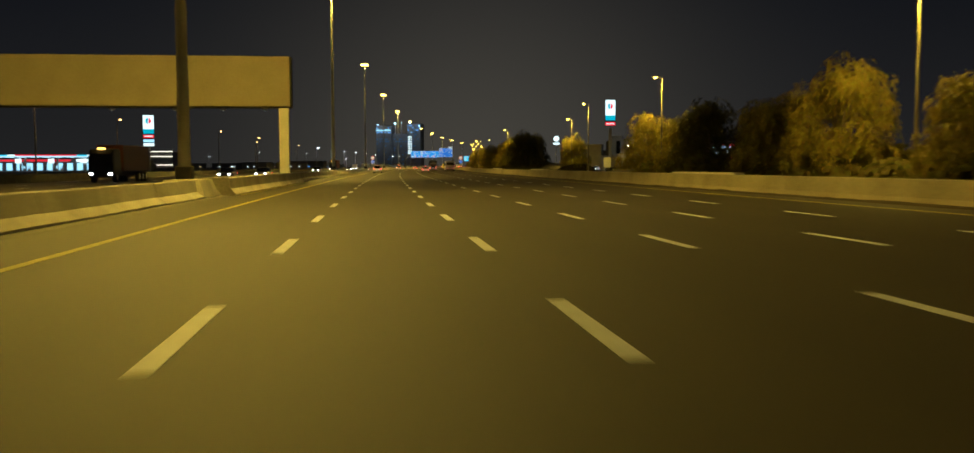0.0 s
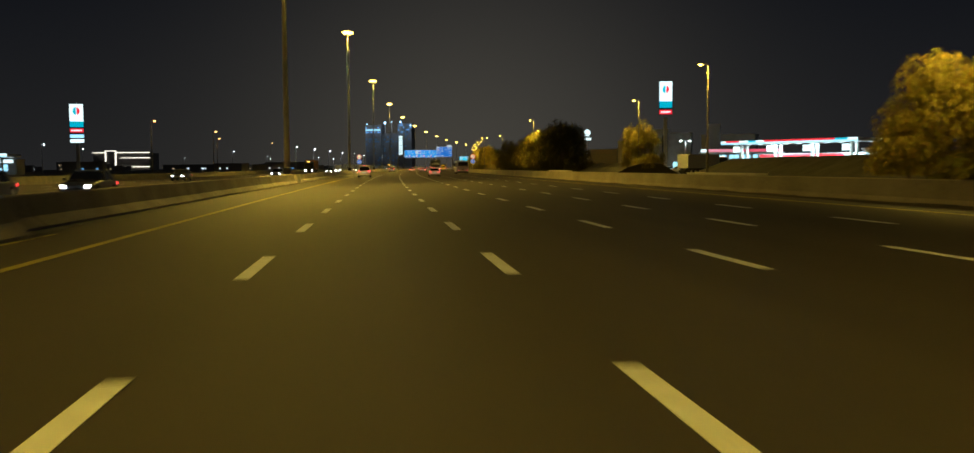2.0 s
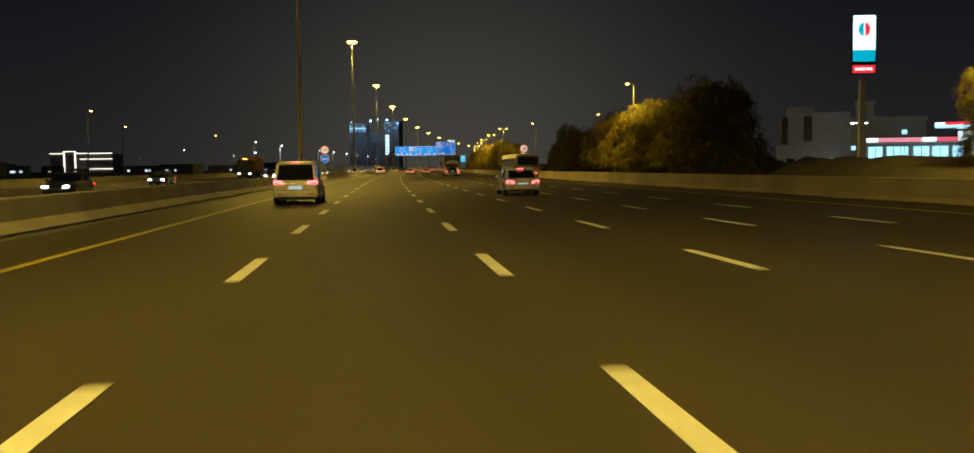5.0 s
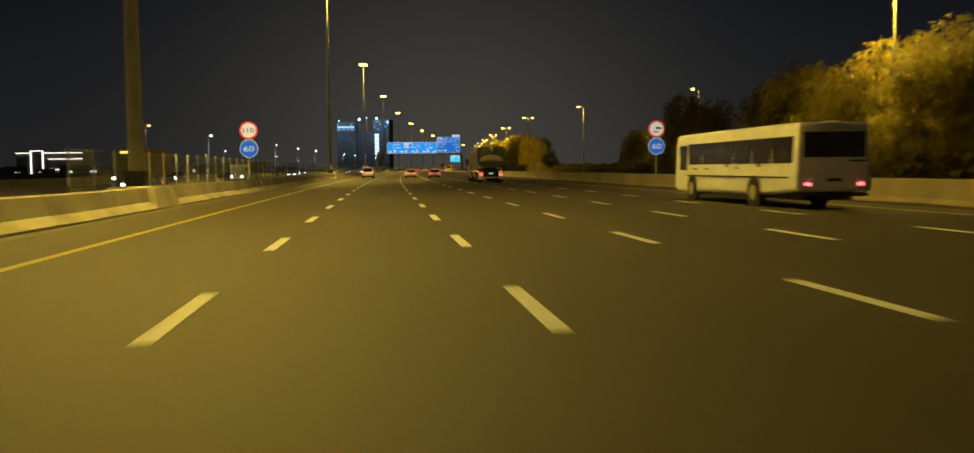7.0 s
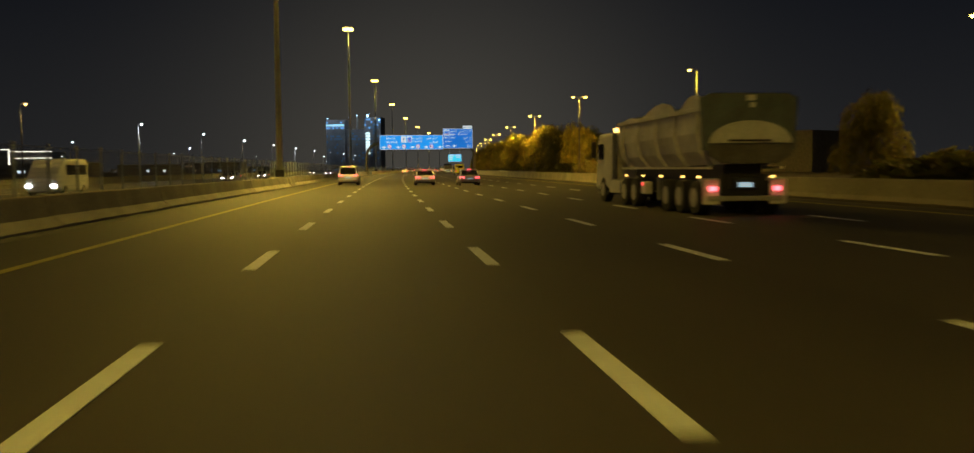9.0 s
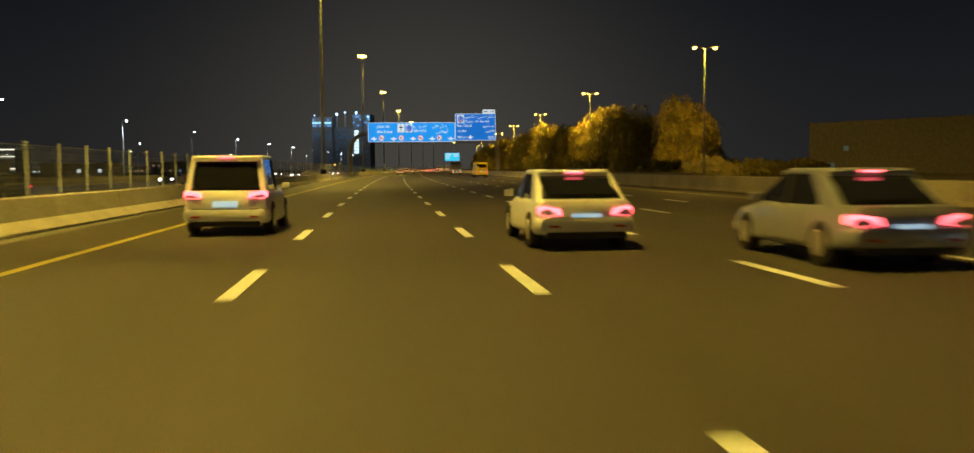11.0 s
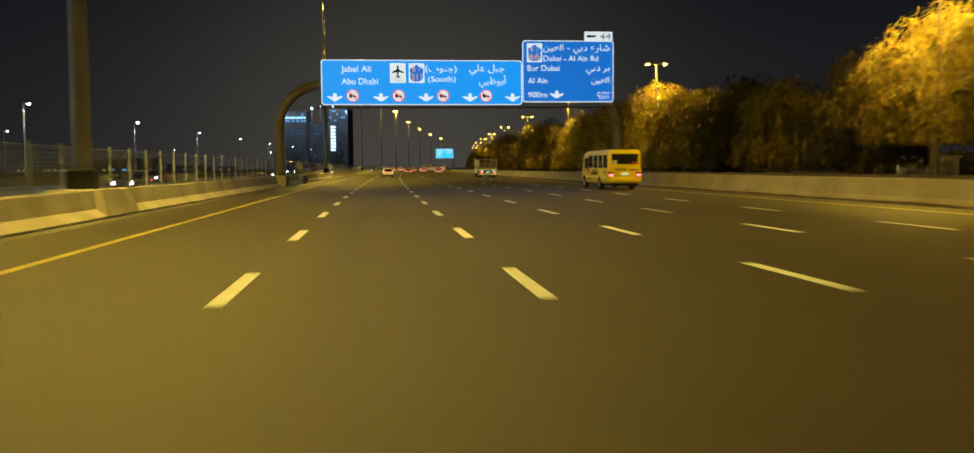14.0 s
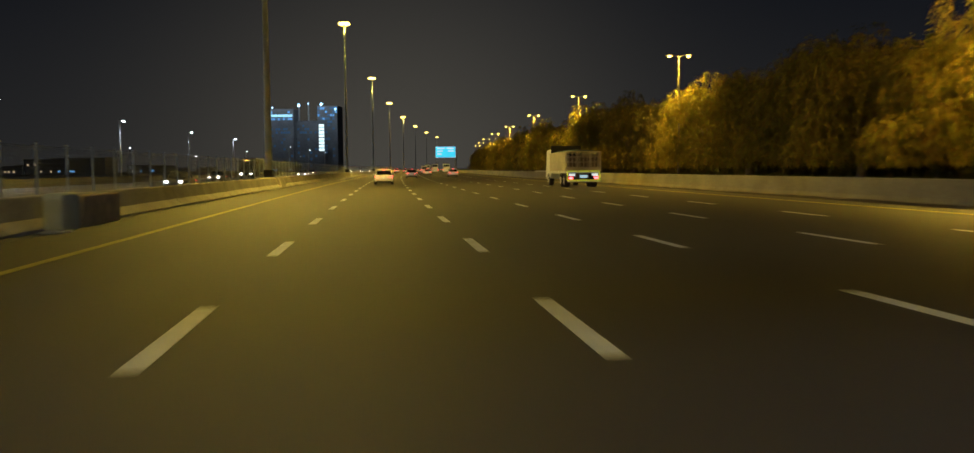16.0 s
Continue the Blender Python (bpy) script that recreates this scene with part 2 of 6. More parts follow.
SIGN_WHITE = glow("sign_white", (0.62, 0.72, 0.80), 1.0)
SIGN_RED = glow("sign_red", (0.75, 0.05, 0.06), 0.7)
DULL_RED = material("dull_red", (0.5, 0.03, 0.03), 0.5, vary=0.1)
# reflective tape; a weak glow is added for the headlights it would return
REFLECTIVE_YELLOW = material("reflective_yellow", (0.7, 0.7, 0.05), 0.4, vary=0, emit=0.35)
SIGN_ORANGE = glow("sign_orange", (0.75, 0.36, 0.03), 0.8)
SIGN_BLACK = material("sign_black", (0.012, 0.012, 0.015), 0.6, vary=0)
PANEL_WHITE = glow("panel_white", (0.72, 0.95, 1.0), 1.5)
PANEL_TEAL = glow("panel_teal", (0.0, 0.42, 0.60), 1.0)
PANEL_RED = glow("panel_red", (0.85, 0.03, 0.05), 1.1)
SHOP_LIGHT = glow("shop_light", (0.34, 0.74, 1.0), 1.45)
LINE_LIGHT = glow("line_light", (1.0, 0.95, 0.8), 2.0)
WINDOW_BLUE = glow("window_blue", (0.16, 0.45, 0.90), 0.6)
WINDOW_DIM = glow("window_dim", (0.12, 0.28, 0.50), 0.1)
WINDOW_WARM = glow("window_warm", (1.0, 0.75, 0.45), 0.45)
FLOOD = glow("flood_lens", (0.35, 0.65, 1.0), 7)


# ---- building blocks ----
def part(name, bm, mat, parent=None, label="", smooth=False):
    me = bpy.data.meshes.new(name)
    bm.to_mesh(me)
    bm.free()
    me.materials.append(mat)
    if smooth:
        for f in me.polygons:
            f.use_smooth = True
        me.set_sharp_from_angle(angle=0.7)
    ob = new(name, me)
    ob.parent = parent
    if label:
        tagged(ob, label)
    return ob


def shared(name, mesh, parent, m, label=""):
    ob = new(name, mesh)
    ob.parent = parent
    ob.matrix_basis = m
    if label:
        tagged(ob, label)
    return ob


def thing(name, m, label, category, group="", kind=""):
    ob = new(name)
    ob.empty_display_size = 0.3
    ob.matrix_basis = m
    return tagged(ob, label, category, group, kind)


def box(x0, x1, y0, y1, z0, z1, bevel=0.0, bm=None, segs=2):
    own = bmesh.new()
    vs = [own.verts.new((x, y, z)) for x in (x0, x1) for y in (y0, y1) for z in (z0, z1)]
    for f in ((0, 1, 3, 2), (4, 6, 7, 5), (0, 4, 5, 1), (2, 3, 7, 6), (0, 2, 6, 4), (1, 5, 7, 3)):
        own.faces.new([vs[i] for i in f])
    if bevel:
        bmesh.ops.bevel(own, geom=own.edges[:], offset=bevel, segments=segs, affect="EDGES", profile=0.6)
    if bm is None:
        return own
    return merge(bm, own)


def merge(bm, other):
    me = bpy.data.meshes.new("tmp")
    other.to_mesh(me)
    other.free()
    bm.from_mesh(me)
    bpy.data.meshes.remove(me)
    return bm


def tube(points, radii, segs=10, bm=None):
    """A round bar through the points, with a radius at each."""
    bm = bm or bmesh.new()
    points = [Vector(p) for p in points]
    rings, a = [], None
    for i, p in enumerate(points):
        d = (points[min(i + 1, len(points) - 1)] - points[max(i - 1, 0)]).normalized()
        a = d.orthogonal() if a is None else a - d * a.dot(d)
        a.normalize()
        b = d.cross(a)
        r = radii[i] if isinstance(radii, (list, tuple)) else radii
        rings.append([bm.verts.new(p + (a * math.cos(6.28318 * k / segs) + b * math.sin(6.28318 * k / segs)) * r) for k in range(segs)])
    for r0, r1 in zip(rings, rings[1:]):
        for k in range(segs):
            bm.faces.new((r0[k], r0[(k + 1) % segs], r1[(k + 1) % segs], r1[k]))
    bm.faces.new(rings[0][::-1])
    bm.faces.new(rings[-1])
    return bm


def loft(sections, bm=None):
    """Closed rings of equal count joined one to the next, with end caps."""
    bm = bm or bmesh.new()
    rings = [[bm.verts.new(p) for p in ring] for ring in sections]
    n = len(rings[0])
    for r0, r1 in zip(rings, rings[1:]):
        for k in range(n):
            bm.faces.new((r0[k], r0[(k + 1) % n], r1[(k + 1) % n], r1[k]))
    bm.faces.new(rings[0][::-1])
    bm.faces.new(rings[-1])
    bmesh.ops.recalc_face_normals(bm, faces=bm.faces[:])
    return bm


def rounded(y, w, z0, z1, r, top=None, n=3):
    """A rounded rectangle across x at y; top narrows the upper corners."""
    pts, tw = [], top if top is not None else w
    for cx, cz, a0, ww in ((1, 1, 0, tw), (-1, 1, 90, tw), (-1, -1, 180, w), (1, -1, 270, w)):
        for k in range(n + 1):
            a = radians(a0 + 90 * k / n)
            pts.append((cx * (ww / 2 - r) + r * math.cos(a), y, (z1 - r if cz > 0 else z0 + r) + r * math.sin(a)))
    return pts


def disc(x, z, r, y, depth, n=24, bm=None):
    return tube([(x, y, z), (x, y - depth, z)], r, n, bm)


def flat(points, y, depth):
    """A flat shape in the xz plane, with its front towards -y."""
    bm = bmesh.new()
    a = [bm.verts.new((x, y, z)) for x, z in points]
    b = [bm.verts.new((x, y - depth, z)) for x, z in points]
    bm.faces.new(a)
    bm.faces.new(b[::-1])
    for k in range(len(a)):
        bm.faces.new((a[k], b[k], b[(k + 1) % len(a)], a[(k + 1) % len(a)]))
    bmesh.ops.recalc_face_normals(bm, faces=bm.faces[:])
    return bm


def lettering(words, x0, x1, base, height, y, mat, parent, name="letter"):
    """Built-in font, fitted between x0 and x1, with capitals of that height, facing -y."""
    cu = bpy.data.curves.new("words", "FONT")
    cu.body = words
    cu.extrude = 0.004
    ob = new("words", cu)
    bpy.context.view_layer.update()
    me = bpy.data.meshes.new_from_object(ob.evaluated_get(bpy.context.evaluated_depsgraph_get()))
    bpy.data.objects.remove(ob)
    xs = [v.co.x for v in me.vertices]
    lo, hi = min(xs), max(xs)
    k, h = (x1 - x0) / (hi - lo), height / 0.69
    for v in me.vertices:
        v.co = (x0 + (v.co.x - lo) * k, y - v.co.z * 2, base + v.co.y * h)
    # each letter, or each run of joined letters, is a piece of its own
    root = list(range(len(me.vertices)))

    def find(i):
        while root[i] != i:
            root[i] = root[root[i]]
            i = root[i]
        return i

    for e in me.edges:
        root[find(e.vertices[0])] = find(e.vertices[1])
    pieces = {}
    for p in me.polygons:
        pieces.setdefault(find(p.vertices[0]), []).append(tuple(p.vertices))
    groups = []
    for polys in sorted(pieces.values(), key=lambda q: min(me.vertices[i].co.x for p in q for i in p)):
        at = [me.vertices[i].co.x for p in polys for i in p]
        a, b = min(at), max(at)
        if groups and min(b, groups[-1][1]) - a > 0.35 * min(b - a, groups[-1][1] - groups[-1][0]):
            groups[-1][1] = max(b, groups[-1][1])
            groups[-1][2].extend(polys)
        else:
            groups.append([a, b, list(polys)])
    for a, b, polys in groups:
        ids = sorted({i for p in polys for i in p})
        back = {i: k for k, i in enumerate(ids)}
        one = bpy.data.meshes.new(name)
        one.from_pydata([tuple(me.vertices[i].co) for i in ids], [], [tuple(back[i] for i in p) for p in polys])
        one.materials.append(mat)
        new(name, one).parent = parent
    bpy.data.meshes.remove(me)


def swept(name, profile, s0, s1, mat, step=6.0, closed=True, parent=None, z_noise=0.0):
    """A profile of (u, z) swept along the road, with a UV layer that holds u and s in tens of metres."""
    n = max(2, int((s1 - s0) / step) + 1)
    verts, faces, lay = [], [], []
    m = len(profile)
    for i in range(n):
        s = s0 + (s1 - s0) * i / (n - 1)
        for u, z in profile:
            dz = z_noise * (noise.noise((u * 2, s * 0.35, 0)) + 0.6 * noise.noise((u * 5, s * 1.3, 4))) if z_noise and z > 0.02 else 0
            verts.append(road(s, u, z + dz))
    for i in range(n - 1):
        for k in range(m if closed else m - 1):
            a, b = i * m + k, i * m + (k + 1) % m
            faces.append((a, b, b + m, a + m))
    if closed:
        faces += [tuple(range(m))[::-1], tuple((n - 1) * m + k for k in range(m))]
    me = bpy.data.meshes.new(name)
    me.from_pydata([tuple(v) for v in verts], [], faces)
    uv = me.uv_layers.new(name="lay")
    for loop in me.loops:
        i, k = divmod(loop.vertex_index, m)
        uv.data[loop.index].uv = (profile[k][0] / 10, (s0 + (s1 - s0) * i / (n - 1)) / 10)
    bm = bmesh.new()
    bm.from_mesh(me)
    bmesh.ops.recalc_face_normals(bm, faces=bm.faces[:])
    bm.to_mesh(me)
    bm.free()
    me.materials.append(mat)
    ob = new(name, me)
    ob.parent = parent
    return ob


# ---- ground, roads, barriers ----
g = bmesh.new()
bmesh.ops.create_grid(g, x_segments=40, y_segments=40, size=4200)
ground = tagged(part("ground", g, EARTH), "dark bare earth and sand beside the motorway", "ground", kind="structure")
ground.location = (300, 1200, -0.06)
END = 1900
road_sheet = tagged(swept("road", [(-8.9, -0.3), (-8.9, 0.0), (19.9, 0.0), (19.9, -0.3)], -90, END, ASPHALT, 8), "six-lane asphalt motorway with worn wheel tracks", "road", kind="structure")
far_road = tagged(swept("opposite_road", [(-34, -0.3), (-34, 0.0), (-12.5, 0.0), (-12.5, -0.3)], -90, END, ASPHALT, 8), "asphalt carriageway for the oncoming traffic", "road", kind="structure")
service = tagged(swept("service_road", [(-50, -0.3), (-50, -0.02), (-43, -0.02), (-43, -0.3)], -90, END, ASPHALT, 8), "narrow asphalt service road under street lamps", "road", kind="structure")
slip = tagged(swept("slip_road", [(44, -0.3), (44, -0.02), (54, -0.02), (54, -0.3)], 268, 700, ASPHALT, 8), "asphalt service road beside the filling station", "road", kind="structure")
edge_l = tagged(swept("yellow_edge_line", [(-5.45, 0.0), (-5.45, 0.005), (-5.26, 0.005), (-5.26, 0.0)], -60, END, PAINT_YELLOW, 8, parent=road_sheet), "continuous yellow edge line")
edge_r = tagged(swept("pale_edge_line", [(17.05, 0.0), (17.05, 0.005), (17.27, 0.005), (17.27, 0.0)], -60, END, PAINT_YELLOW, 8, parent=road_sheet), "continuous worn yellow edge line")
kerb_line = tagged(swept("yellow_kerb_line", [(-7.3, 0.0), (-7.3, 0.006), (-7.16, 0.006), (-7.16, 0.0)], 49, 88, PAINT_YELLOW, 8, parent=road_sheet), "yellow line at the barrier foot")
opp_edge = swept("opposite_edge_line", [(-14.3, 0.0), (-14.3, 0.005), (-14.1, 0.005), (-14.1, 0.0)], -60, 1200, PAINT_YELLOW, 10, parent=far_road)

JERSEY = [(-8.05, -0.05), (-8.05, 0.08), (-8.36, 0.32), (-8.5, 0.83), (-8.53, 0.87), (-8.8, 0.87), (-8.83, 0.83), (-8.97, 0.32), (-9.3, 0.08), (-9.3, -0.05)]
barrier = tagged(swept("median_barrier", JERSEY, 606, END, CAST_CONCRETE, 6), "grey concrete median barrier of precast blocks with a sloped foot", "barrier", kind="structure")
bm = loft([[(u, y, z) for u, z in JERSEY] for y in (0.012, 5.988)])
cast = bpy.data.meshes.new("barrier_block")
bm.to_mesh(cast)
bm.free()
cast.materials.append(CAST_CONCRETE)
rnd = random.Random(41)
for k in range(116):
    block_m = place(-90 + 6 * k, rnd.uniform(-0.012, 0.012), rnd.uniform(-0.01, 0.006), rnd.uniform(-0.08, 0.08))
    shared("barrier_block", cast, barrier, block_m)
gutter = tagged(swept("gutter", [(-8.06, -0.02), (-8.06, 0.012), (-7.6, 0.006), (-7.6, -0.02)], -90, END, DARK_CONCRETE, 8), "dark dirty gutter along the barrier foot", "gutter", kind="structure")
wall_r = tagged(swept("wall_verge", [(19.35, -0.05), (19.35, 0.1), (19.48, 0.26), (19.56, 0.91), (19.6, 0.95), (19.85, 0.95), (19.88, 0.91), (19.9, -0.05)], -90, END, WALL_CONCRETE, 6), "long low concrete wall along the hard shoulder", "wall", kind="structure")
opp_rail = tagged(swept("far_barrier", [(-35.6, -0.05), (-35.5, 0.8), (-35.3, 0.8), (-35.2, -0.05)], -90, END, DARK_CONCRETE, 8), "low concrete barrier beyond the oncoming lanes", "barrier", kind="structure")
drift = tagged(swept("sand_drift", [(18.9, -0.02), (19.05, 0.025), (19.2, 0.05), (19.36, 0.08), (19.36, -0.02)], -60, 900, SHADED_GRIT, 0.8, z_noise=0.05), "wind-blown grit at the wall foot, darkened for gutter shadow", "sand", kind="structure")
bank = tagged(swept("verge_bank", [(52, -0.2), (57, 1.6), (60, 2.7), (64, 2.8), (70, -0.2)], 150, 222, SCRUB, 2.5, z_noise=0.25), "dark grassy bank in front of the filling station", "bank", kind="structure")
low_bank = tagged(swept("verge_bank", [(38.5, -0.2), (41.5, 1.3), (44.5, 2.1), (47.5, 1.9), (51, -0.2)], 222, 258, SCRUB, 2.5, z_noise=0.35), "low dark scrubby bank beside the filling station", "bank", kind="structure")
cap = material("yellowish_cap", (0.5, 0.47, 0.4), 0.7, vary=0.2, scale=0.8)
for s0 in (49, 112, 163, 455, 640):
    tagged(swept("wall_cap", [(19.58, 0.952), (19.58, 1.06), (20.2, 1.06), (20.2, 0.952)], s0, s0 + 11, cap, 3), "raised pale cap on the concrete wall", "wall", kind="structure")


# ---- lamps on poles ----
def high_mast():
    ob = thing("high_mast_light", place(MASTS[0], -9.3), "tall tapered steel mast with a ring of lit sodium floodlights", "street light", "high masts on the median")
    plinth = box(-0.75, 1.27, -2.0, 2.0, 0, 0.88)
    for v in plinth.verts:
        if v.co.z > 0.5:
            v.co.x, v.co.y = min(v.co.x, 0.98), v.co.y * 0.8
    bmesh.ops.bevel(plinth, geom=plinth.edges[:], offset=0.08, segments=2, affect="EDGES")
    part("pedestal", plinth, CONCRETE, ob, "stained concrete plinth")
    part("base_box", box(-0.38, 0.38, -0.38, 0.38, 0.88, 1.5, 0.04), BLACK, ob, "black base box")
    part("mast", tube([(0, 0, 1.4), (0, 0, 12), (0, 0, 24), (0, 0, 31.6)], [0.30, 0.24, 0.15, 0.085], 14), BROWN_STEEL, ob, smooth=True)
    part("crown_ring", tube([(0.75 * math.cos(a), 0.75 * math.sin(a), 31.3) for a in [k * math.pi / 8 for k in range(17)]], 0.06, 6), STEEL, ob)
    for k in range(6):
        a = k * math.pi / 3 + 0.3
        c, s = math.cos(a), math.sin(a)
        f = part("floodlight", box(-0.3, 0.3, -0.22, 0.22, -0.08, 0.16, 0.05), STEEL, ob)
        f.matrix_basis = pose(0.82 * c, 0.82 * s, 31.25, 0, 0, math.degrees(a) + 90)
        part("lens", tube([(0, 0, -0.085), (0, 0, -0.2), (0, 0, -0.45), (0, 0, -0.58)], [0.3, 0.38, 0.3, 0.1], 12), SODIUM_LENS, f)
    return ob


mast = high_mast()
for s in MASTS[1:]:
    copy_thing(mast, place(s, -9.3))


def street_lamp(name, height, arms, lens, label, group, reach=2.2):
    ob = thing(name, Matrix(), label, "street light", group)
    part("base", tube([(0, 0, 0), (0, 0, 0.5), (0, 0, 0.55)], [0.24, 0.24, 0.15], 12), CONCRETE, ob)
    part("pole", tube([(0, 0, 0.4), (0, 0, height * 0.5), (0, 0, height)], [0.15, 0.105, 0.06], 10), POLE_PAINT if lens is not COLD_LENS else STEEL, ob, smooth=True)
    for d in arms:
        arm = part("arm", tube([(0, 0, height - 0.12), (d * reach * 0.5, 0, height + 0.06), (d * reach, 0, height + 0.1)], 0.05, 8), STEEL, ob)
        head = part("lamp_head", loft([[(d * reach + d * x, w * a, height + 0.1 + h * b) for a, b in ((-1, 0), (-0.7, 1), (0.7, 1), (1, 0), (0.6, -0.5), (-0.6, -0.5))] for x, w, h in ((-0.15, 0.08, 0.05), (0.1, 0.17, 0.1), (0.6, 0.2, 0.12), (0.85, 0.1, 0.06))]), STEEL, ob)
        part("lens", tube([(d * (reach + 0.35), 0, height + 0.06), (d * (reach + 0.35), 0, height - 0.03), (d * (reach + 0.35), 0, height - 0.14)], [0.2, 0.24, 0.1], 12), lens, head)
    return ob


single = street_lamp("street_lamp", 12.9, (-1,), SODIUM_LENS, "tall street lamp with one lit sodium head on an arm", "street lamps behind the wall", 0.55)
single.matrix_basis = place(SINGLES[0][0], SINGLES[0][1] + 0.8)
for s, u in SINGLES[1:]:
    copy_thing(single, place(s, u + 0.8))
double = street_lamp("street_lamp", 13.8, (-1, 1), SODIUM_LENS, "tall street lamp with two lit sodium heads", "double street lamps among the trees", 0.75)
double.matrix_basis = place(DOUBLES[0], 33)
for s in DOUBLES[1:]:
    copy_thing(double, place(s, 33))
orange = street_lamp("street_lamp", 11.6, (1,), WARM_LENS, "street lamp with one lit orange head beyond the oncoming lanes", "orange service road lamps", 0.4)
orange.matrix_basis = place(*ORANGE[0])
for s, u in ORANGE[1:]:
    copy_thing(orange, place(s, u))
white = street_lamp("street_lamp", 11.3, (1,), COLD_LENS, "street lamp with one lit cold white head beyond the oncoming lanes", "white service road lamps", 0.4)
white.matrix_basis = place(WHITE[0], -53)
for s in WHITE[1:]:
    copy_thing(white, place(s, -53))
for s, u in ((610, -110), (700, -96), (820, -140), (930, -120), (1010, -88), (1130, -150), (1240, -105), (1350, -160), (520, -160), (430, -140), (1080, -210), (880, -230)):
    copy_thing(white, place(s, u, 0, 40 * math.sin(s)))


# ---- advertising bridge over the oncoming lanes ----
def advert_bridge():
    ob = thing("billboard", place(78.4, -8.2), "blank beige advertising bridge on white posts over the oncoming lanes", "billboard")
    part("panel", box(-22.6, 0.62, -0.55, 0.45, 6.5, 10.62, 0.05), BILLBOARD, ob, "blank beige cladding")
    part("panel", box(-36, -22.62, -0.5, 0.4, 6.5, 10.6, 0.05), BILLBOARD, ob, "blank beige cladding")
    part("frame", box(-36, 0.66, -0.45, 0.5, 6.36, 6.49, 0.02), BLACK, ob)
    part("frame", box(0.63, 0.78, -0.5, 0.5, 6.4, 10.6, 0.02), BLACK, ob)
    for x in (0.08, -34.0):
        z0 = 0.93 if x > -2 else 0.0
        part("post", box(x - 0.39, x + 0.39, -0.4, 0.4, z0, 6.36, 0.06), WHITE_PAINT, ob, "white post")
    plinth = [(-7.35, -0.05), (-7.35, 0.08), (-7.6, 0.36), (-7.68, 0.88), (-7.72, 0.93), (-9.1, 0.93), (-9.14, 0.88), (-9.2, -0.05)]
    plinth_ob = swept("plinth", plinth, 48, 87, CAST_CONCRETE, 5, parent=ob)
    plinth_ob.matrix_parent_inverse = ob.matrix_basis.inverted()
    for x in (-1.6, -5.0, -9, -14):
        f = part("floodlight", box(x - 0.2, x + 0.2, 0.5, 0.75, 6.2, 6.35, 0.02), STEEL, ob)
        part("lens", box(x - 0.05, x + 0.05, 0.6, 0.66, 6.18, 6.2), SIGN_WHITE, f)


advert_bridge()


def bars(parent, name, x0, x1, z0, z1, y, mat, n=1):
    """Unreadable writing as plain bars on a rear face."""
    w = (x1 - x0) / n
    for k in range(n):
        part(name, box(x0 + k * w, x0 + k * w + w * 0.8, y - 0.008, y, z0, z1), mat, parent)


# ---- road signs ----
def speed_sign(s, u, base, lorries=False):
    ob = thing("speed_sign", place(s, u), "red-rimmed lorry disc above a blue 60 disc on a post" if lorries else "red-rimmed 110 disc above a blue 60 disc on a post", "road sign", "speed signs")
    part("post", tube([(0, 0.1, base), (0, 0.1, 4.7)], 0.06, 10), STEEL, ob)
    top = part("limit_disc", disc(0, 4.15, 0.6, 0, 0.03, 32), DISC_RED, ob, "white disc with a red rim")
    part("face", disc(0, 4.15, 0.49, -0.031, 0.006, 32), DISC_WHITE, top)
    if lorries:
        part("lorry_shape", flat([(-0.05, 4.16), (-0.05, 4.3), (0.2, 4.3), (0.2, 4.26), (0.3, 4.26), (0.36, 4.2), (0.36, 4.16)], -0.042, 0.004), SIGN_BLACK, top)
        for x in (0.03, 0.27):
            part("lorry_wheel", disc(x, 4.15, 0.045, -0.042, 0.004, 10), SIGN_BLACK, top)
        bars(top, "writing_bar", -0.2, 0.2, 3.9, 4.0, -0.032, DARK_CONCRETE, 2)
    else:
        lettering("110", -0.36, 0.36, 4.0, 0.3, -0.042, SIGN_BLACK, top)
    low = part("minimum_disc", disc(0, 2.92, 0.6, 0, 0.03, 32), DISC_WHITE, ob, "blue disc")
    part("face", disc(0, 2.92, 0.565, -0.031, 0.006, 32), DISC_BLUE, low)
    lettering("60", -0.33, 0.33, 2.74, 0.36, -0.042, DISC_WHITE, low)
    part("bracket", box(-0.3, 0.3, 0.0, 0.05, 3.5, 3.56), STEEL, ob)


speed_sign(295.3, -8.56, 0.86)
speed_sign(296.3, 19.74, 0.94, True)

AR = {"jabal ali": "\ufef2\ufee0\ufecb \ufede\ufe92\ufe9f", "abu dhabi": "\ufef2\ufe92\ufec7\ufeee\ufe91\ufe83", "south": "(\ufe8f\ufeee\ufee8\ufe9f)",
      "road": "\ufee6\ufef4\ufecc\ufedf\ufe8d - \ufef2\ufe91\ufea9 \ufec9\ufead\ufe8e\ufeb7", "bur dubai": "\ufef2\ufe91\ufea9 \ufeae\ufe91", "al ain": "\ufee6\ufef4\ufecc\ufedf\ufe8d", "exit": "\ufe9d\ufeae\ufea8\ufee3"}


